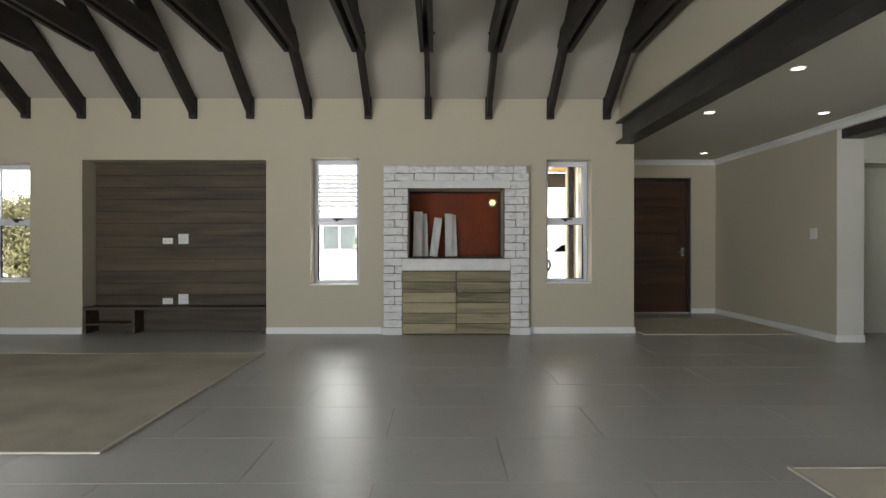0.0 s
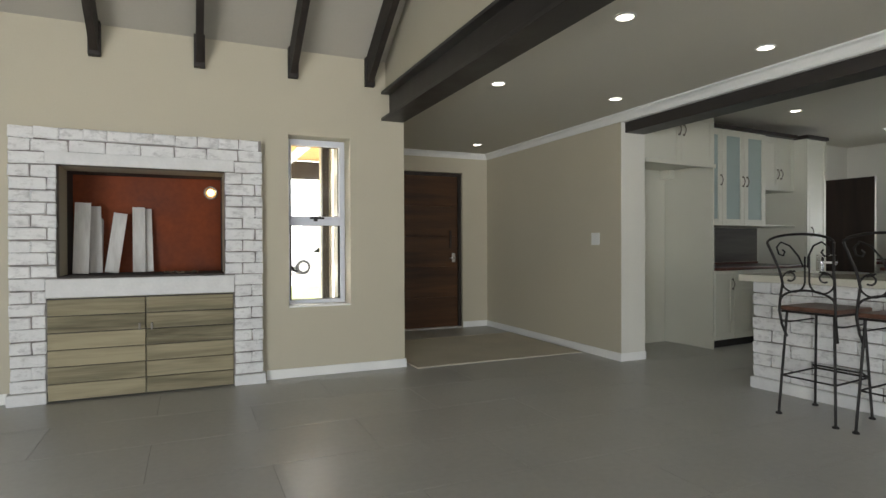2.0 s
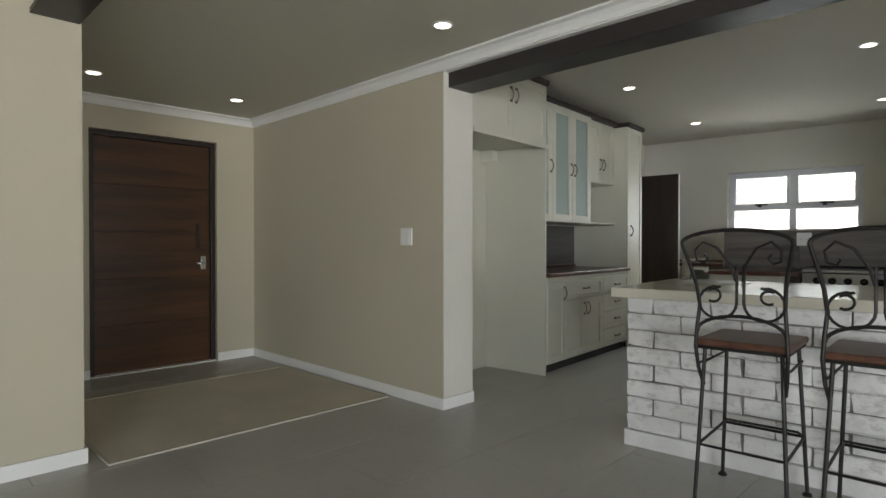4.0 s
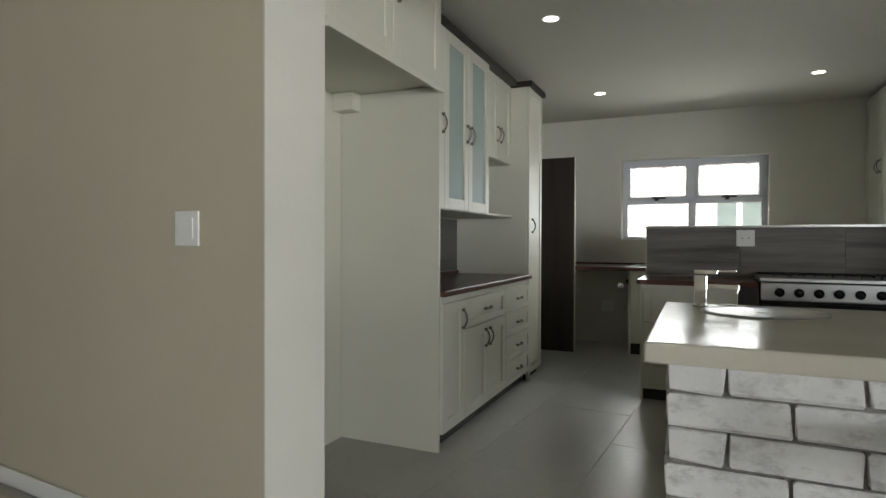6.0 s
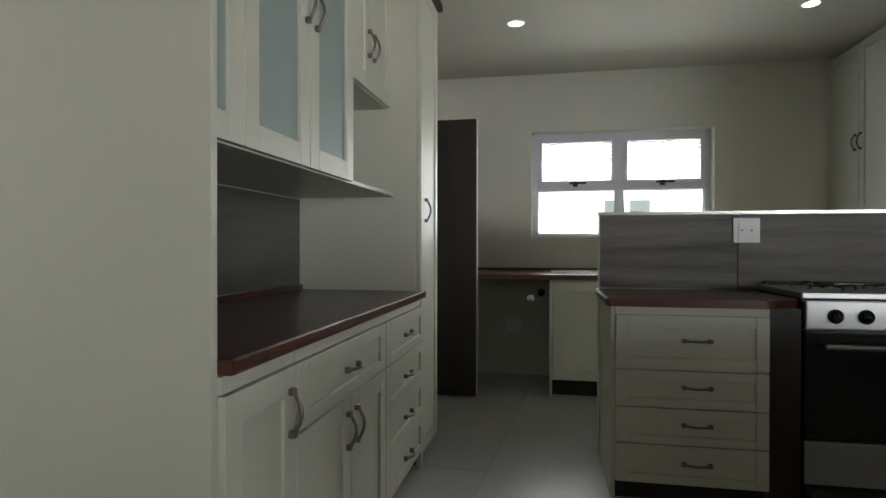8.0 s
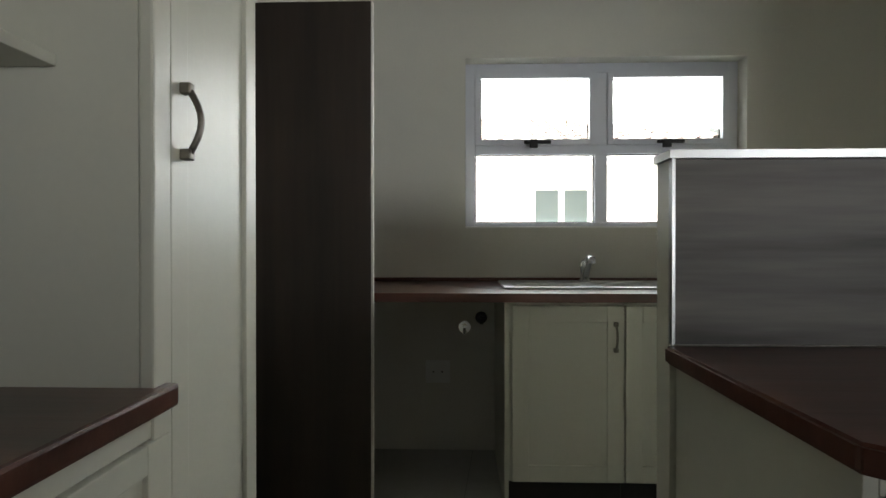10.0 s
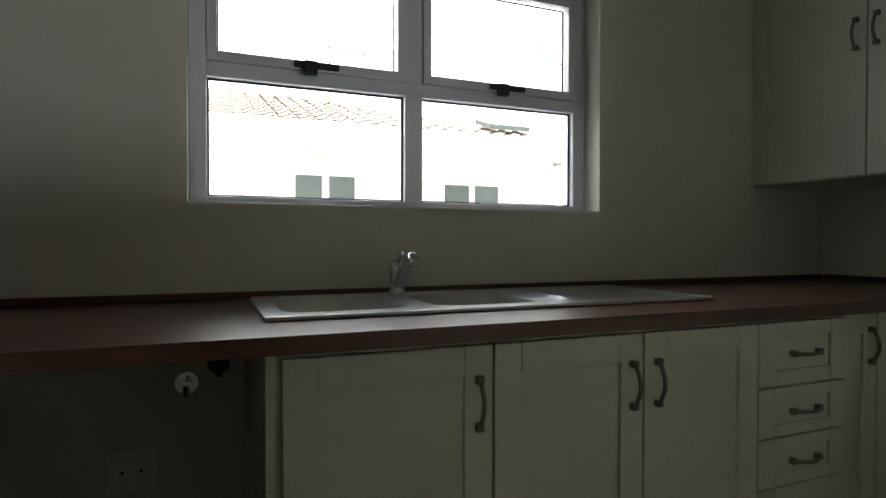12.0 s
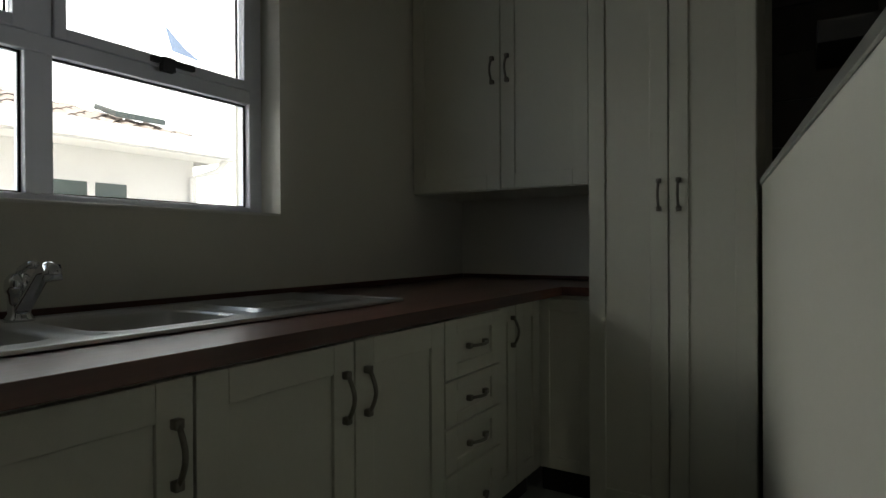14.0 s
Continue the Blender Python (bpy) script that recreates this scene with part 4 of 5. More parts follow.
for cy in (5.33, 4.945):
    part("bowl", basin(bmesh.new(), 9.62, cy, 0.155, 0.155, 0.909, 0.15, 0.06), STEEL, sk, smooth=True)
    part("drain", turned(bmesh.new(), 9.62, cy, [(0.04, 0.7595), (0.04, 0.7635), (0.03, 0.763)], 20), CHROME, sk)
part("drainer", basin(bmesh.new(), 9.63, 4.52, 0.165, 0.2, 0.909, 0.012, 0.04), STEEL, sk, smooth=True)
for k in range(7):
    xx = 9.5 + k * 0.04
    part("drainer_rib", boxes((xx, xx + 0.014, 4.36, 4.68, 0.8972, 0.9012), bevel=0.0015), STEEL, sk)
tp = thing("mixer_tap", (9.83, 5.1, 0.908), "chrome single-lever kitchen mixer tap", "tap")
bm = bmesh.new()
turned(bm, 9.83, 5.1, [(0.03, 0.908), (0.028, 0.916), (0.022, 0.924), (0.023, 0.968), (0.028, 0.976), (0.027, 1.0), (0.018, 1.014), (0.006, 1.018)], 20)
part("body", bm, CHROME, tp, smooth=True)
bm = bmesh.new()
tube(bm, [(9.825, 5.1, 0.93), (9.805, 5.1, 0.942), (9.755, 5.1, 0.985), (9.715, 5.1, 1.02), (9.69, 5.1, 1.03), (9.672, 5.1, 1.024)], 0.0155, 12)
tube(bm, [(9.678, 5.1, 1.034), (9.67, 5.1, 1.004)], 0.018, 12)
part("spout", bm, CHROME, tp, smooth=True)
bm = bmesh.new()
tube(bm, [(9.83, 5.1, 1.008), (9.822, 5.1, 1.022), (9.785, 5.1, 1.035), (9.75, 5.1, 1.036)], 0.009, 8)
part("lever", bm, CHROME, tp, smooth=True)
for y, z, lab in ((5.71, 0.658, "chrome washing machine stop tap on the wall"), (5.622, 0.709, "dark capped pipe stub on the wall")):
    st = thing("stop_tap", (9.94, y, z), lab, "pipe fitting")
    bm = bmesh.new()
    tube(bm, [(9.948, y, z), (9.942, y, z)], 0.032, 16)
    part("flange", bm, CHROME if z < 0.7 else IRON, st)
    bm = bmesh.new()
    tube(bm, [(9.942, y, z), (9.9, y, z)], 0.014, 10)
    tube(bm, [(9.905, y, z), (9.905, y, z - 0.03)], 0.01, 8)
    part("valve", bm, CHROME if z < 0.7 else IRON, st)
wall_plate(9.948, 5.853, 0.42, 0.13, 0.12, "-x", "white double socket in the appliance space")

# ---- hob counter with half wall ----
hw = bmesh.new()
q = [[hw.verts.new((x, y, z)) for x, y in ((8.112, 5.288), (8.19, 5.288), (8.264, 5.019), (8.456, 3.5), (8.456, 2.932), (8.112, 2.932))] for z in (0.0, 1.272)]
hw.faces.new(q[0])
hw.faces.new(q[1][::-1])
for i in range(6):
    hw.faces.new((q[0][i], q[0][(i + 1) % 6], q[1][(i + 1) % 6], q[1][i]))
structure("wall_half_height", hw, CAB, "pale half-height wall behind the cooker", "half wall")
cap = bmesh.new()
q = [[cap.verts.new((x, y, z)) for x, y in ((8.094, 5.295), (8.196, 5.295), (8.27, 5.021), (8.462, 3.501), (8.462, 2.934), (8.094, 2.934))] for z in (1.273, 1.29)]
cap.faces.new(q[0])
cap.faces.new(q[1][::-1])
for i in range(6):
    cap.faces.new((q[0][i], q[0][(i + 1) % 6], q[1][(i + 1) % 6], q[1][i]))
structure("trim_half_wall_cap", cap, STEEL, "bright metal capping on the half wall", "capping")
counter_start = set(bpy.data.objects)
bs = thing("splashback", (8.12, 4.6, 0.887), "grey wood-look tiles behind the cooker", "splashback")
for k in range(3):
    y1 = 5.543 - k * 0.68
    part("tile", boxes((8.098, 8.111, max(3.56, y1 - 0.677), y1, 0.888, 1.271), bevel=0.002), SPLASH, bs)
part("edge_strip", boxes((8.094, 8.114, 5.5435, 5.55, 0.888, 1.272)), STEEL, bs, "bright metal edge strip")
wall_plate(8.0975, 4.826, 1.19, 0.125, 0.125, "-x", "white socket on the grey splashback tiles")
H = Run("-x", 7.555)
du = thing("drawer_unit", (7.8, 5.19, 0), "cream unit of four wide shaker drawers beside the cooker", "drawer unit", "kitchen drawer units")
carcass(H, du, 4.905, 5.522, 0.54, 0.09, 0.849)
for z0, z1 in ((0.58, 0.815), (0.418, 0.578), (0.26, 0.416), (0.088, 0.258)):
    shaker(H, du, 4.905, 5.522, z0, z1, (5.19, (z0 + z1) / 2 + 0.01, False), "drawer", 0.05)
part("top_rail", boxes(H.box(4.905, 5.522, 0, 0.01, 0.817, 0.849)), CAB, du)
part("end_panel", boxes((7.545, 8.095, 5.523, 5.541, 0, 0.849), bevel=0.002), CAB, du)
part("kickboard", boxes(H.box(4.905, 5.522, -0.05, -0.035, 0.001, 0.089)), KICK, du)
hp = thing("filler_post", (7.7, 4.82, 0), "dark stained post between drawers and cooker", "filler panel")
part("post", boxes((7.57, 8.09, 4.775, 4.902, 0, 0.849), bevel=0.003), DARKDOOR, hp)
ht = bmesh.new()
q = [[ht.verts.new((x, y, z)) for x, y in ((8.092, 5.566), (7.515, 5.566), (7.495, 5.546), (7.495, 4.93), (7.6, 4.775), (8.092, 4.775))] for z in (0.851, 0.886)]
ht.faces.new(q[0])
ht.faces.new(q[1][::-1])
for i in range(6):
    ht.faces.new((q[0][i], q[0][(i + 1) % 6], q[1][(i + 1) % 6], q[1][i]))
bmesh.ops.bevel(ht, geom=[e for e in ht.edges], offset=0.005, segments=2, affect="EDGES")
htop = thing("worktop", (7.8, 5.17, 0.851), "dark mahogany-coloured worktop with clipped corners", "worktop")
part("slab", ht, MAHOG, htop)
ck = thing("range_cooker", (7.8, 4.32, 0), "stainless steel and black range cooker with a row of knobs", "range cooker")
part("body", boxes((7.6, 8.09, 3.875, 4.77, 0.09, 0.89), bevel=0.004), BLACK, ck)
part("hob_top", boxes((7.57, 8.09, 3.872, 4.773, 0.891, 0.918), bevel=0.005), STEEL, ck)
part("glass_lid", boxes((8.05, 8.085, 3.9, 4.75, 0.919, 0.935), bevel=0.004), BLACK, ck)
cp = part("control_panel", boxes((7.555, 7.599, 3.88, 4.765, 0.765, 0.885), bevel=0.006), STEEL, ck)
for k in range(7):
    bm = bmesh.new()
    yk = 4.655 - k * 0.112
    tube(bm, [(7.554, yk, 0.822), (7.549, yk, 0.822)], 0.03, 18)
    tube(bm, [(7.549, yk, 0.822), (7.53, yk, 0.822), (7.526, yk, 0.822)], 0.02, 14)
    part("knob", bm, BLACK, cp, "black control knob", True)
od = part("oven_door", boxes((7.565, 7.599, 3.885, 4.762, 0.31, 0.755), bevel=0.005), BLACK, ck)
bm = bmesh.new()
tube(bm, [(7.53, 3.95, 0.70), (7.53, 4.7, 0.70)], 0.012, 10)
for yk in (3.98, 4.67):
    tube(bm, [(7.53, yk, 0.70), (7.565, yk, 0.70)], 0.008, 8)
part("rail", bm, STEEL, od, "steel door rail", True)
part("storage_drawer", boxes((7.57, 7.599, 3.885, 4.762, 0.12, 0.3), bevel=0.005), STEEL, ck)
for yk in (3.93, 4.72):
    part("foot", turned(bmesh.new(), 7.66, yk, [(0.025, 0), (0.02, 0.089)], 12), BLACK, ck)
for gx, gy in ((7.75, 4.58), (7.95, 4.58), (7.85, 4.32), (7.75, 4.07), (7.95, 4.07)):
    bm = bmesh.new()
    for a in range(4):
        c, s_ = math.cos(a * math.pi / 2), math.sin(a * math.pi / 2)
        tube(bm, [(gx + 0.02 * c, gy + 0.02 * s_, 0.936), (gx + 0.09 * c, gy + 0.09 * s_, 0.936), (gx + 0.09 * c, gy + 0.09 * s_, 0.919)], 0.006, 6)
    part("pan_support", bm, IRON, ck)
dkp = thing("timber_panelling", (7.8, 3.56, 0.95), "dark brown horizontal boards on the kitchen end wall", "wall panelling")
for k in range(9):
    za = 0.9 + k * 0.19
    part("board", boxes((7.02, 8.45, 3.193, 3.215 - 0.003 * (k % 2), za, min(2.61, za + 0.187)), bevel=0.003), DARKDOOR, dkp)
hd = thing("extractor_hood", (7.8, 3.75, 1.75), "dark chimney cooker hood above the end counter", "cooker hood")
part("chimney", boxes((7.82, 8.1, 3.22, 3.44, 1.84, 2.61), bevel=0.004), KICK, hd)
part("canopy", boxes((7.6, 8.3, 3.22, 3.59, 1.76, 1.838), bevel=0.006), KICK, hd)
for ob in built_since(counter_start):
    if not ob.parent:
        ob.location.y -= 0.26

# ---- island ----
isl = thing("kitchen_island", (5.45, 3.6, 0), "whitewashed brick breakfast island", "kitchen island")
IX0, IX1, IY0, IY1 = 4.79, 5.66, 2.05, 4.965
part("core", boxes((IX0 + 0.012, IX1 - 0.012, IY0 + 0.012, IY1 - 0.012, 0, 0.848)), MORTAR, isl)
part("plinth", boxes((IX0 - 0.018, IX1 + 0.01, IY0 - 0.01, IY1 + 0.018, 0, 0.09), bevel=0.008), RENDER_W, isl)
it = thing("island_worktop", (5.2, 3.6, 0.85), "thick polished cream concrete worktop on the island", "worktop")
part("slab", boxes((4.672, 5.75, 1.98, 5.016, 0.849, 0.903), bevel=0.007), QUARTZ, it)
ps = thing("prep_sink", (5.47, 4.68, 0.903), "round stainless steel prep sink set in the worktop", "sink")
part("rim", turned(bmesh.new(), 5.47, 4.68, [(0.205, 0.9035), (0.203, 0.909), (0.19, 0.911), (0.182, 0.908)], 40, False), STEEL, ps, smooth=True)
part("bowl", turned(bmesh.new(), 5.47, 4.68, [(0.182, 0.908), (0.175, 0.9065), (0.12, 0.905), (0.02, 0.9045)], 40, False), STEEL, ps, smooth=True)
TX0, TY0 = 5.578, 4.884
pt = thing("square_tap", (TX0, TY0, 0.903), "square-bodied chrome mixer tap on the island", "tap")
part("body", boxes((TX0 - 0.023, TX0 + 0.023, TY0 - 0.023, TY0 + 0.023, 0.908, 1.03), bevel=0.003), CHROME, pt)
part("base", boxes((TX0 - 0.028, TX0 + 0.028, TY0 - 0.028, TY0 + 0.028, 0.9035, 0.9085), bevel=0.001), CHROME, pt)
part("spout", boxes((TX0 - 0.018, TX0 + 0.018, TY0 - 0.135, TY0 - 0.0235, 0.975, 0.995), (TX0 - 0.01, TX0 + 0.01, TY0 - 0.132, TY0 - 0.11, 0.962, 0.976), bevel=0.003), CHROME, pt)
part("lever", boxes((TX0 - 0.023, TX0 + 0.023, TY0 - 0.06, TY0 + 0.023, 1.034, 1.05), (TX0 - 0.01, TX0 + 0.01, TY0 - 0.125, TY0 - 0.06, 1.042, 1.05), bevel=0.002), CHROME, pt)
in_wing(built_since(before))


# ---- bar stools ----
def scroll(cx, cz, r, turns, start, way, n=22):
    return [(cx + way * r * (1 - 0.75 * i / n) * math.cos(start + 2 * math.pi * turns * i / n), cz + r * (1 - 0.75 * i / n) * math.sin(start + 2 * math.pi * turns * i / n)) for i in range(n + 1)]


def bar_stool():
    """Built with the seat's centre over the origin, back on the -x side."""
    t = thing("bar_stool", (0, 0, 0), "wrought-iron bar stool with a brown wooden seat and scrolled back", "bar stool", "bar stools at the island")
    bm = boxes((-0.2, 0.2, -0.185, 0.185, 0.70, 0.73), bevel=0.012)
    part("seat", bm, SEAT_WOOD, t, "brown wooden seat")
    part("seat_frame", boxes((-0.19, 0.19, -0.175, -0.16, 0.685, 0.699), (-0.19, 0.19, 0.16, 0.175, 0.685, 0.699), (-0.19, -0.175, -0.16, 0.16, 0.685, 0.699), (0.175, 0.19, -0.16, 0.16, 0.685, 0.699)), IRON, t)
    for sx in (-1, 1):
        for sy in (-1, 1):
            lg = bmesh.new()
            tube(lg, [(sx * 0.165, sy * 0.15, 0.69), (sx * 0.205, sy * 0.18, 0.012)], 0.0085, 8)
            leg = part("leg", lg, IRON, t)
            part("foot", turned(bmesh.new(), sx * 0.205, sy * 0.18, [(0.02, 0.0), (0.02, 0.009), (0.01, 0.016)], 12), IRON, leg)
    for sy in (-1, 1):
        bm = bmesh.new()
        tube(bm, [(-0.15, sy * 0.16, 0.52), (-0.185, sy * 0.172, 0.6), (-0.205, sy * 0.178, 0.70), (-0.2, sy * 0.172, 0.80), (-0.19, sy * 0.165, 0.88), (-0.215, sy * 0.172, 0.97), (-0.25, sy * 0.19, 1.06), (-0.285, sy * 0.21, 1.15)], 0.0085, 8)
        part("back_post", bm, IRON, t)
        bm = bmesh.new()
        pts = [(-0.2, sy * 0.165, 0.625), (-0.1, sy * 0.168, 0.615), (0.16, sy * 0.165, 0.62)]
        tube(bm, pts, 0.006, 6)
        part("side_bar", bm, IRON, t)
        sc_ = bmesh.new()
        pts = [(sy * 0.014, 1.06), (sy * 0.014, 0.97)] + [(sy * (0.09 + 0.076 * math.cos(a)), 0.895 + 0.07 * math.sin(a)) for a in [math.pi + math.pi * 1.55 * i / 14 for i in range(15)]]
        pts += [(sy * (0.108 + 0.03 * math.cos(a)), 0.925 + 0.028 * math.sin(a)) for a in [0.9 + 1.4 * math.pi * i / 10 for i in range(11)]]
        tube(sc_, [(-0.197, u, v) for u, v in pts], 0.006, 6)
        part("lower_scroll", sc_, IRON, t)
        sc_ = bmesh.new()
        pts = [(sy * 0.014, 0.99), (sy * 0.03, 1.06), (sy * 0.075, 1.13), (sy * 0.13, 1.155), (sy * 0.165, 1.12), (sy * 0.16, 1.075), (sy * 0.13, 1.065), (sy * 0.115, 1.09), (sy * 0.13, 1.105)]
        tube(sc_, [(-0.2 - (v - 0.95) * 0.32, u, v) for u, v in pts], 0.006, 6)
        part("upper_scroll", sc_, IRON, t)
    bm = bmesh.new()
    tube(bm, [(-0.285 + 0.0 * i, 0.21 * math.cos(math.pi * i / 14), 1.15 + 0.055 * math.sin(math.pi * i / 14)) for i in range(15)], 0.0085, 8)
    part("top_rail", bm, IRON, t)
    bm = bmesh.new()
    tube(bm, [(-0.2, 0.172 * math.cos(math.pi * i / 14), 0.765 + 0.075 * math.sin(math.pi * i / 14)) for i in range(15)], 0.0075, 8)
    part("back_arch", bm, IRON, t)
    bm = bmesh.new()
    tube(bm, [(-0.19, -0.168, 0.26), (-0.19, 0.168, 0.26)], 0.0065, 6)
    part("rear_stretcher", bm, IRON, t)
    bm = bmesh.new()
    tube(bm, [(0.192, -0.17, 0.27), (0.192, 0.17, 0.27)], 0.0075, 6)
    tube(bm, [(0.19, -0.165, 0.27), (0.14, -0.155, 0.3), (0.135, 0.155, 0.3), (0.19, 0.165, 0.27)], 0.0065, 6)
    part("footrest", bm, IRON, t)
    for sy in (-1, 1):
        bm = bmesh.new()
        tube(bm, [(-0.19, sy * 0.17, 0.26), (0.19, sy * 0.17, 0.27)], 0.0065, 6)
        part("stretcher", bm, IRON, t)
    return t


st1 = bar_stool()
st1.matrix_basis = pose(4.65, 4.25, 0, 0, 0, 3)
copy_thing(st1, pose(4.675, 3.775, 0, 0, 0, 2))


# ---- outdoors ----
bm = boxes((-400, 400, -400, 400, -0.30, -0.12))
structure("ground", bm, PAVE, "pale sunlit paving and sand reaching far off", "ground")
structure("lawn", boxes((-30, 30, 14, 19.5, -0.119, -0.1)), GRASS, "dry yellow-green lawn strip", "lawn")


def tiled_roof(bm, x0, x1, y0, y1, z0, rise, run, pitch=0.26):
    """One slope of wavy tiles rising in +x from x0, along y."""
    ny = int((y1 - y0) / pitch) * 4
    nx = 12
    for c in range(nx):
        xa, xb = x0 + run * c / nx, x0 + run * (c + 1) / nx
        za, zb = z0 + rise * c / nx, z0 + rise * (c + 1) / nx
        rows = []
        for x, z in ((xa, za + 0.014), (xb, zb)):
            rows.append([bm.verts.new((x, y0 + (y1 - y0) * j / ny, z + 0.028 * math.sin(j * math.pi / 2 + 0.4))) for j in range(ny + 1)])
        hip = y0 + (xa - x0)
        for j in range(ny):
            if y0 + (y1 - y0) * j / ny >= hip:
                bm.faces.new((rows[0][j], rows[0][j + 1], rows[1][j + 1], rows[1][j]))
    bmesh.ops.delete(bm, geom=[v for v in bm.verts if not v.link_faces], context="VERTS")
    return bm


def house_window(parent, x0, x1, y0, y1, z0, z1, n=2):
    """A recessed window; thin in x or y by its extents."""
    w = part("window", boxes((x0, x1, y0, y1, z0, z1)), STUCCO, parent)
    along_y = (y1 - y0) > (x1 - x0)
    for k in range(n):
        if along_y:
            s = (y1 - y0) / n
            part("glass", boxes((x0 - 0.01, x0 - 0.002, y0 + k * s + 0.05, y0 + (k + 1) * s - 0.05, z0 + 0.05, z1 - 0.06)), WINGLASS, w)
        else:
            s = (x1 - x0) / n
            part("glass", boxes((x0 + k * s + 0.05, x0 + (k + 1) * s - 0.05, y0 - 0.01, y0 - 0.002, z0 + 0.05, z1 - 0.06)), WINGLASS, w)


before = set(bpy.data.objects)
nh = thing("neighbour_house", (20, 8, -0.12), "white stuccoed house with a wavy clay tile roof", "house")
part("wall", boxes((16, 24, 0.5, 16, -0.12, 2.5)), STUCCO, nh)
part("fascia", boxes((15.46, 15.5, 0.02, 16.4, 2.38, 2.6), (15.5, 24.4, 0.0, 0.045, 2.38, 2.6), (15.5, 16, 0.1, 16.4, 2.35, 2.38)), STUCCO, nh)
part("roof", tiled_roof(bmesh.new(), 15.5, 19.8, 0.05, 16.4, 2.56, 1.4, 4.3), ROOFTILE, nh)
hip = bmesh.new()
hip.faces.new([hip.verts.new(p) for p in ((15.5, 0.05, 2.56), (19.8, 4.35, 3.95), (24.1, 0.05, 2.56))])
hip.faces.new([hip.verts.new(p) for p in ((19.8, 4.35, 3.95), (19.8, 16.4, 3.95), (24.1, 16.4, 2.56), (24.1, 0.05, 2.56))])
part("roof_back", hip, ROOFTILE, nh)
house_window(nh, 15.97, 16.0, 3.71, 4.62, 1.2, 2.02)
house_window(nh, 15.97, 16.0, 1.46, 2.45, 1.2, 1.97)
house_window(nh, 15.97, 16.0, 8.6, 9.8, 1.2, 2.0)
for y in (4.12, 4.2, 4.28):
    for z in (2.17, 2.24):
        part("air_brick", boxes((15.985, 16.0, y, y + 0.05, z, z + 0.045)), PAVE, nh)
bm = bmesh.new()
tube(bm, [(15.55, 0.25, 2.38), (15.7, 0.3, 2.2), (15.93, 0.55, 2.1), (15.93, 0.55, -0.1)], 0.05, 8)
part("downpipe", bm, STUCCO, nh)
slope = 1.4 / 4.3
bm = boxes((-0.3, 0.3, -0.35, 0.35, 0.03, 0.11), bevel=0.01)
bm.transform(Matrix.Translation((16.35, 1.25, 2.6 + 0.85 * slope)) @ Matrix.Rotation(-math.atan(slope), 4, "Y"))
part("solar_heater", bm, WINGLASS, nh)
bm = bmesh.new()
tube(bm, [(18.6, 3.6, 3.5), (18.6, 3.6, 4.7)], 0.02, 6)
tube(bm, [(18.6, 3.95, 4.85), (18.6, 3.6, 4.6), (18.6, 2.9, 4.55)], 0.015, 6)
part("aerial", bm, BARK, nh, "thin television aerial on the roof")
structure("boundary_wall", boxes((14.2, 14.4, -1.4, 0.98, -0.12, 2.9)), STUCCO, "white boundary wall end", "boundary wall")
bn = thing("banner", (25.2, -4.7, -0.12), "blue-grey feather banner on a pole", "banner")
bm = bmesh.new()
tube(bm, [(25.2, -4.95, -0.12), (25.2, -4.95, 7.3)], 0.03, 8)
part("pole", bm, PLASTIC, bn)
bm = bmesh.new()
q = [[bm.verts.new((x, y, z)) for y, z in ((-4.75, 8.05), (-5.0, 7.28), (-6.05, 7.2), (-5.5, 7.45), (-5.1, 7.75))] for x in (25.19, 25.21)]
bm.faces.new(q[0])
bm.faces.new(q[1][::-1])
for i in range(5):
    bm.faces.new((q[0][i], q[0][(i + 1) % 5], q[1][(i + 1) % 5], q[1][i]))
part("cloth", bm, BANNER, bn)
in_wing(built_since(before))

gh = thing("garden_house", (-3, 30, -0.12), "white house with a grey tiled roof across the lawn", "house")
part("wall", boxes((-12, 2.5, 27, 34, -0.12, 2.7)), STUCCO, gh)
bm = bmesh.new()
for k in range(9):
    box(bm, -12.5, 3.0, 26.5 + k * 0.45, 27.0 + k * 0.45, 2.7 + k * 0.26, 2.8 + k * 0.26)
part("roof", bm, ROOFGREY, gh)
house_window(gh, -5.2, -3.6, 26.97, 27.0, 0.9, 2.1)
house_window(gh, -9.0, -7.6, 26.97, 27.0, 0.9, 2.1)
part("garden_wall", boxes((-3.2, 2.5, 24, 24.2, -0.12, 0.9)), STUCCO, gh)
g2 = thing("far_house", (14, 38, -0.12), "white gabled house beyond the driveway", "house")
bm = bmesh.new()
prof = [(6.5, -0.12), (20, -0.12), (20, 2.4), (13.2, 5.6), (6.5, 2.4)]
q = [[bm.verts.new((x, y, z)) for x, z in prof] for y in (34, 44)]
bm.faces.new(q[0])
bm.faces.new(q[1][::-1])
for i in range(5):
    bm.faces.new((q[0][i], q[0][(i + 1) % 5], q[1][(i + 1) % 5], q[1][i]))
part("wall", bm, STUCCO, g2)
house_window(g2, 9.5, 10.8, 33.97, 34.0, 0.9, 2.0)


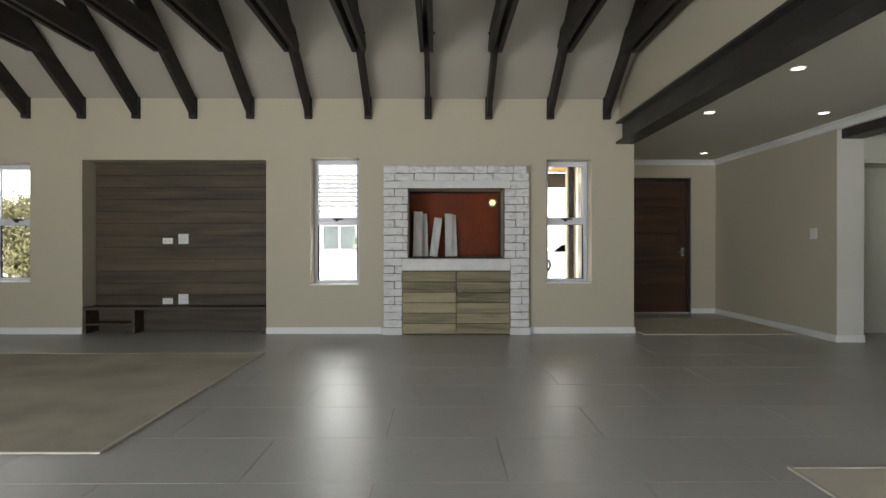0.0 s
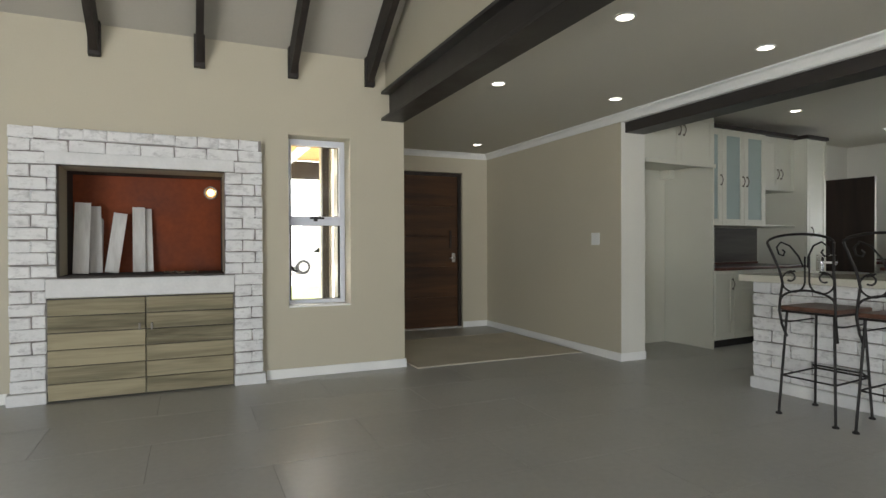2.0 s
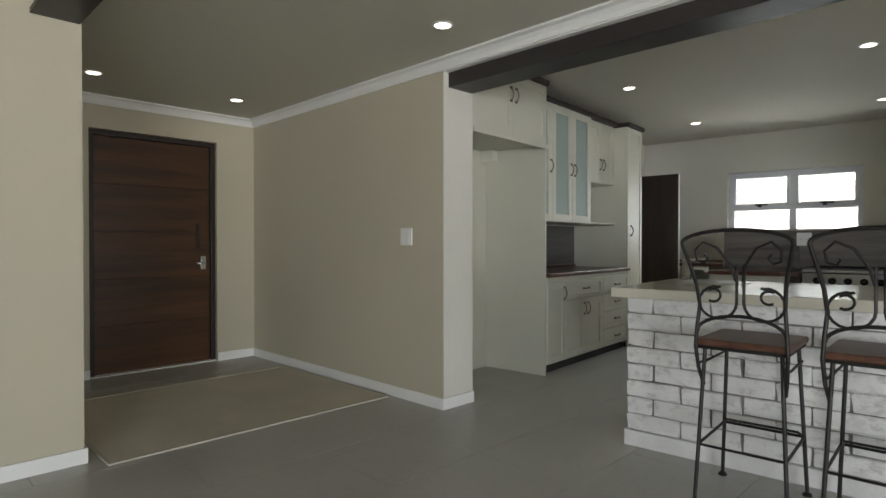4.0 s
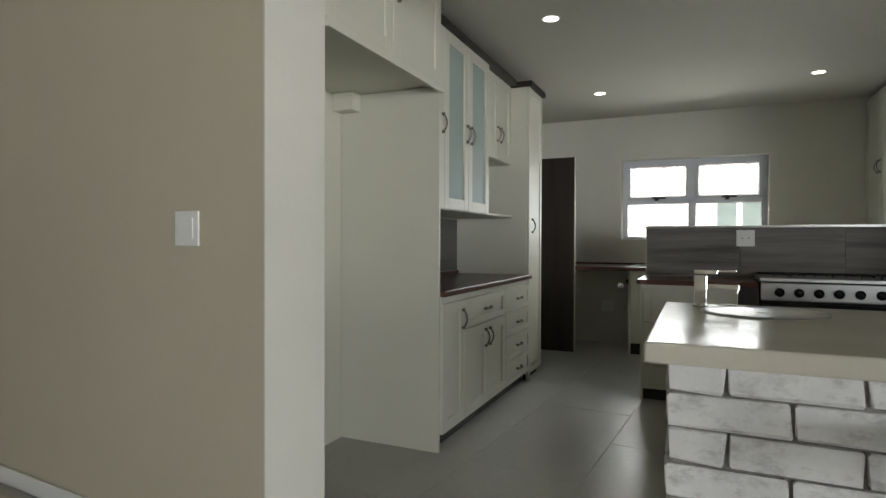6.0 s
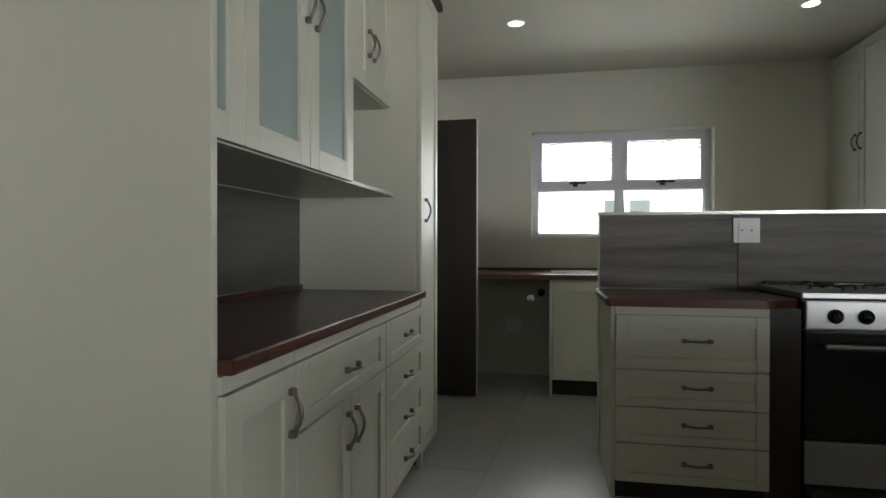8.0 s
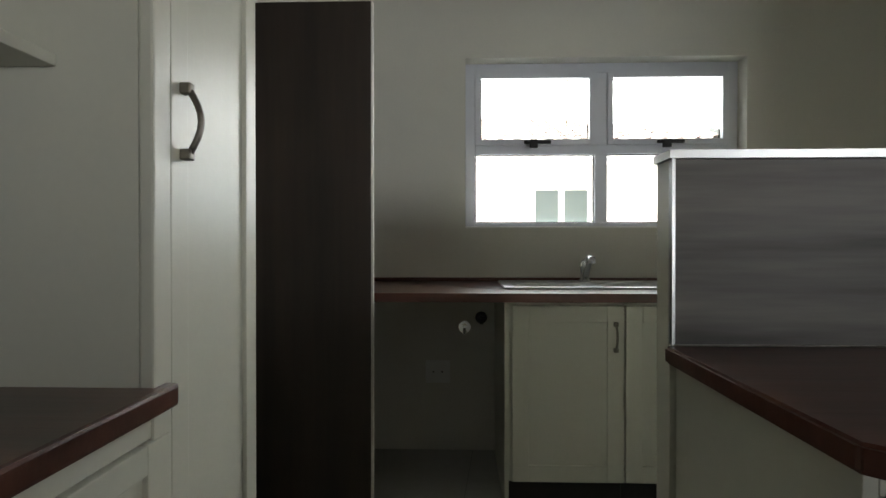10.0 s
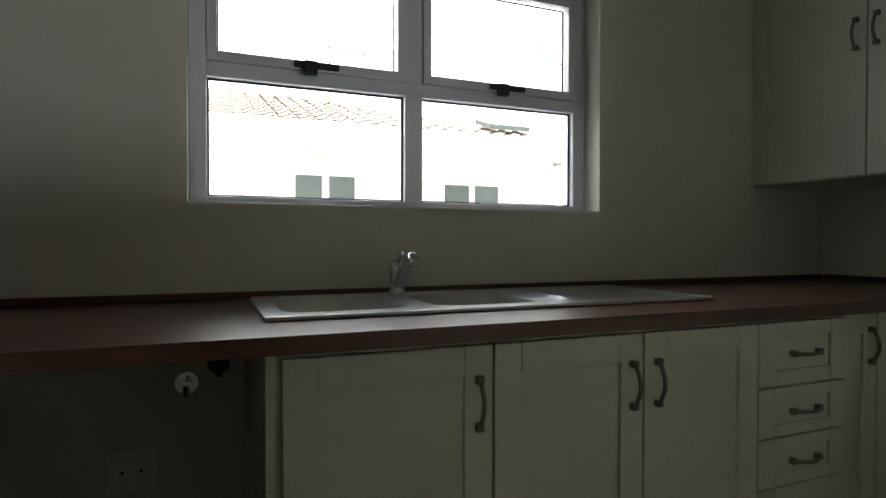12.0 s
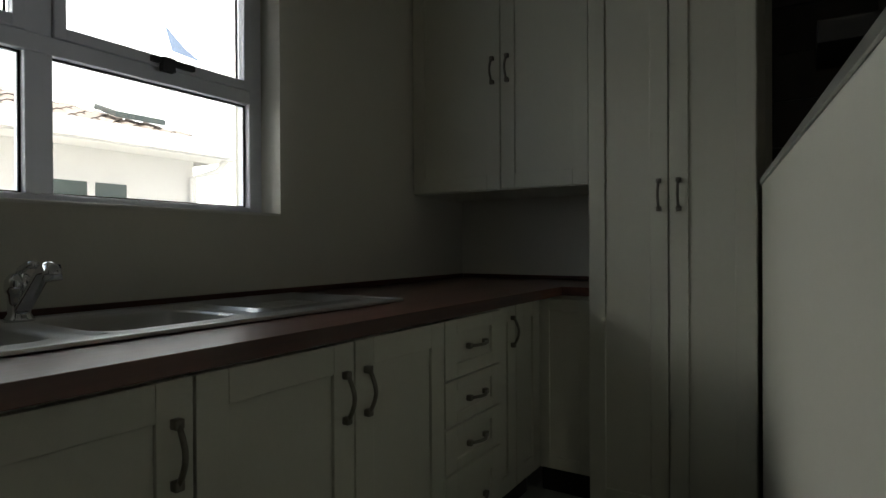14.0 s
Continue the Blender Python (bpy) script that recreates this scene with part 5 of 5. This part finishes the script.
def crown(bm, cx, cy, cz, rx, rz, n, leaf, seed):
    """A crown of many small leaf clumps with gaps."""
    rnd = random.Random(seed)
    for _ in range(n):
        d = Vector((rnd.gauss(0, 1), rnd.gauss(0, 1), rnd.gauss(0, 1))).normalized()
        lump = 0.72 + 0.45 * noise.noise(d * 2.3 + Vector((seed, 0, 0)))
        p = Vector((cx, cy, cz)) + Vector((d.x * rx, d.y * rx, d.z * rz)) * lump * (0.55 + 0.45 * rnd.random() ** 0.5)
        for _k in range(3):
            o = p + Vector((rnd.gauss(0, leaf), rnd.gauss(0, leaf), rnd.gauss(0, leaf)))
            m = Euler((rnd.random() * 6, rnd.random() * 6, rnd.random() * 6)).to_matrix()
            a = [bm.verts.new(o + m @ Vector(v)) for v in ((-leaf, 0, 0), (0, -leaf * 0.5, leaf * 0.1), (leaf, 0, 0), (0, leaf * 0.5, leaf * 0.1))]
            bm.faces.new(a)
    return bm


def tree(name, x, y, trunk_h, rx, rz, n, leaf, mat, label, seed):
    t = thing(name, (x, y, -0.12), label, "tree" if name == "tree" else "bush")
    bm = bmesh.new()
    tube(bm, [(x, y, -0.12), (x + 0.05, y, trunk_h * 0.5), (x, y, trunk_h)], 0.06 + rx * 0.05, 8)
    rnd = random.Random(seed)
    for _ in range(6):
        a = rnd.random() * 6.28
        tube(bm, [(x, y, trunk_h * 0.75), (x + 0.35 * rx * math.cos(a), y + 0.35 * rx * math.sin(a), trunk_h + 0.1 * rz), (x + 0.7 * rx * math.cos(a), y + 0.7 * rx * math.sin(a), trunk_h + 0.5 * rz)], 0.03 + rx * 0.012, 6)
    part("trunk", bm, BARK, t)
    part("crown", crown(bmesh.new(), x, y, trunk_h + rz * 0.55, rx, rz, n, leaf, seed), mat, t)


tree("tree", 19.0, 52, 2.5, 4.2, 4.0, 5000, 0.2, LEAF, "rounded dark green tree behind the far house", 3)
tree("flowering_bush", -8.6, 12.4, 0.6, 1.5, 1.15, 5200, 0.05, LEAF2, "tall pale flowering bush close to the window", 7)
tree("flowering_bush", -10.6, 13.2, 0.6, 1.4, 1.2, 3500, 0.05, LEAF2, "tall pale flowering bush close to the window", 8)
tree("palm_shrub", -2.2, 22.5, 0.7, 0.9, 0.9, 900, 0.08, LEAF, "small green garden shrub on the lawn", 11)

# bright haze beyond everything
structure("backdrop_east", boxes((90, 90.2, -110, 110, -2, 60)), SKYWHITE, "white hazy sky far to the east", "sky")
structure("backdrop_north", boxes((-110, 90, 90, 90.2, -2, 60)), SKYWHITE, "white hazy sky far to the north", "sky")

# pergola beside the front door
pg = thing("pergola", (1.4, 8.6, -0.12), "timber pergola with a yellow slatted roof and pale posts", "pergola")
for x, y in ((2.235, 7.95), (0.1, 11.2), (2.85, 11.2)):
    part("post", boxes((x, x + 0.1, y, y + 0.1, -0.12, 2.22), bevel=0.006), TRIM, pg)
part("post", boxes((2.25, 2.33, 8.6, 8.68, -0.12, 2.42), bevel=0.006), STEEL_BEAM, pg)
part("fascia_beam", boxes((0.0, 3.0, 11.18, 11.34, 2.22, 2.5), bevel=0.005), STEEL_BEAM, pg)
for x in (0.5, 2.2):
    part("rafter", boxes((x, x + 0.07, 7.2, 11.17, 2.42, 2.53), bevel=0.005), TRIM, pg)
for k in range(34):
    y = 7.25 + k * 0.121
    part("slat", boxes((0.05, 2.95 if y > 9.3 else 2.34, y, y + 0.085, 2.532, 2.56)), PINE, pg)
car = thing("parked_car", (3.2, 17.0, -0.12), "silver hatchback parked on the paving", "car")
prof = [(0, 0.35), (0.1, 0.75), (0.9, 0.9), (1.5, 1.35), (2.9, 1.4), (3.7, 0.95), (3.95, 0.8), (4.0, 0.35)]
bm = bmesh.new()
q = [[bm.verts.new((1.3 + u, y, -0.12 + w)) for u, w in prof] for y in (16.2, 17.8)]
bm.faces.new(q[0])
bm.faces.new(q[1][::-1])
for i in range(len(prof)):
    j = (i + 1) % len(prof)
    bm.faces.new((q[0][i], q[0][j], q[1][j], q[1][i]))
bmesh.ops.bevel(bm, geom=bm.edges[:], offset=0.06, segments=2, affect="EDGES")
part("body", bm, CARPAINT, car)
bm = bmesh.new()
bm.faces.new([bm.verts.new((1.3 + u, 16.19, -0.12 + w)) for u, w in ((1.2, 0.95), (1.6, 1.27), (2.85, 1.31), (3.4, 0.97))])
bmesh.ops.solidify(bm, geom=bm.faces, thickness=0.01)
part("side_window", bm, WINGLASS, car)
for u in (0.8, 3.2):
    for y in (16.17, 17.63):
        bm = bmesh.new()
        tube(bm, [(1.3 + u, y, 0.2), (1.3 + u, y + 0.2, 0.2)], 0.31, 20)
        wh = part("wheel", bm, RUBBER, car)
        bm = bmesh.new()
        tube(bm, [(1.3 + u, y - 0.006, 0.2), (1.3 + u, y - 0.001, 0.2)], 0.2, 16)
        part("rim", bm, STEEL, wh)
car.location += Vector((3.2, 10.7, 0))

# ---- pieces: bricks and floor tiles ----
rnd = random.Random(21)


def brick_mesh(lx, ly, lz, seed):
    """A chipped brick, centred."""
    r = random.Random(seed)
    bm = bmesh.new()
    bmesh.ops.create_cube(bm, size=1, matrix=Matrix.Diagonal((lx, ly, lz, 1)))
    bmesh.ops.bevel(bm, geom=bm.edges[:], offset=0.005, segments=1, affect="EDGES")
    for v in bm.verts:
        v.co += Vector((r.uniform(-1, 1), r.uniform(-1, 1), r.uniform(-1, 1))) * 0.0045
    me = bpy.data.meshes.new("brick")
    bm.to_mesh(me)
    bm.free()
    me.materials.append(BRICK)
    return me


cache = {}


def brick(cx, cy, cz, lx, ly, lz, parent):
    key = (round(lx, 2), round(ly, 2), round(lz, 3), rnd.randrange(3))
    if key not in cache:
        cache[key] = brick_mesh(lx, ly, lz, len(cache))
    piece("brick", cache[key], (cx + rnd.uniform(-0.0025, 0.0025), cy + rnd.uniform(-0.0025, 0.0025), cz + rnd.uniform(-0.002, 0.002)), parent, (rnd.uniform(-0.008, 0.008), rnd.uniform(-0.008, 0.008), 0))


def course(a0, a1, length, shift, joint, lay):
    """Lays bricks from a0 to a1 in one course."""
    a = a0 - shift
    while a < a1 - 0.01:
        p, q = max(a, a0), min(a + length - joint, a1)
        if q - p > 0.03:
            lay(p, q)
        a += length


# fireplace courses
CH = (2.012 - 0.087) / 21
for k in range(21):
    z = 0.087 + CH * (k + 0.5)
    spans = [(FX0, -0.152), (1.142, FX1)]
    zt, zb = z + CH / 2, z - CH / 2
    if z > 1.84:
        spans = [(FX0, FX1)]
    elif 0.9 < z < 1.745:
        spans = [(FX0, -0.082), (1.073, FX1)]
    for a0, a1 in spans:
        course(a0, a1, 0.155 if k == 20 else 0.235, 0.1 if k % 2 else 0.0, 0.009,
               lambda p, q: brick((p + q) / 2, FY + 0.02, z, q - p, 0.046, CH - 0.008, fp))
# island courses
CI = (0.848 - 0.09) / 8
for k in range(8):
    z = 0.09 + CI * (k + 0.5)
    course(0, IY1 - IY0, 0.3, 0.15 if k % 2 else 0.0, 0.011,
           lambda p, q: brick(IX0 + 0.02, IY1 - (p + q) / 2, z, 0.05, q - p, CI - 0.009, isl))
    course(0.052, IX1 - IX0, 0.3, 0.0 if k % 2 else 0.15, 0.011,
           lambda p, q: brick(IX0 + (p + q) / 2, IY1 - 0.02, z, q - p, 0.05, CI - 0.009, isl))

# floor
fl = structure("floor", boxes((XW - 0.2, 10.35, YS - 0.25, 9.2, -0.11, -0.004)), GROUT, "polished grey large-format floor tiles", "floor")
TX, TY = 1.2, 0.6


def tile_mesh(lx, ly):
    bm = bmesh.new()
    box(bm, -lx / 2, lx / 2, -ly / 2, ly / 2, -0.004, 0.0, 0.0008)
    me = bpy.data.meshes.new("tile")
    bm.to_mesh(me)
    bm.free()
    me.materials.append(TILE)
    return me


whole = tile_mesh(TX - 0.003, TY - 0.003)
rest = bmesh.new()
count = 0
row = 0
y = YS
while y < 9.1:
    x = XW - (0.6 if row % 2 else 0.0)
    while x < 10.2:
        outside = (y > 7.05 and (x < 2.0 or x > (4.6 if y > 7.3 else 10.0))) or (x > 6.9 and y < 3.0)
        if not outside:
            near = y > -0.4 and x > -4.6
            if near and count < 290:
                piece("tile", whole, (x + TX / 2, y + TY / 2, 0), fl)
                count += 1
            else:
                box(rest, x + 0.0015, x + TX - 0.0015, y + 0.0015, y + TY - 0.0015, -0.004, 0.0)
        x += TX
    y += TY
    row += 1
ot = part("tiles", rest, TILE, fl)
ot["kind"] = "stuff"

# set the wing at its angle
for ob in wing_things:
    ob.matrix_basis = WING @ ob.matrix_basis
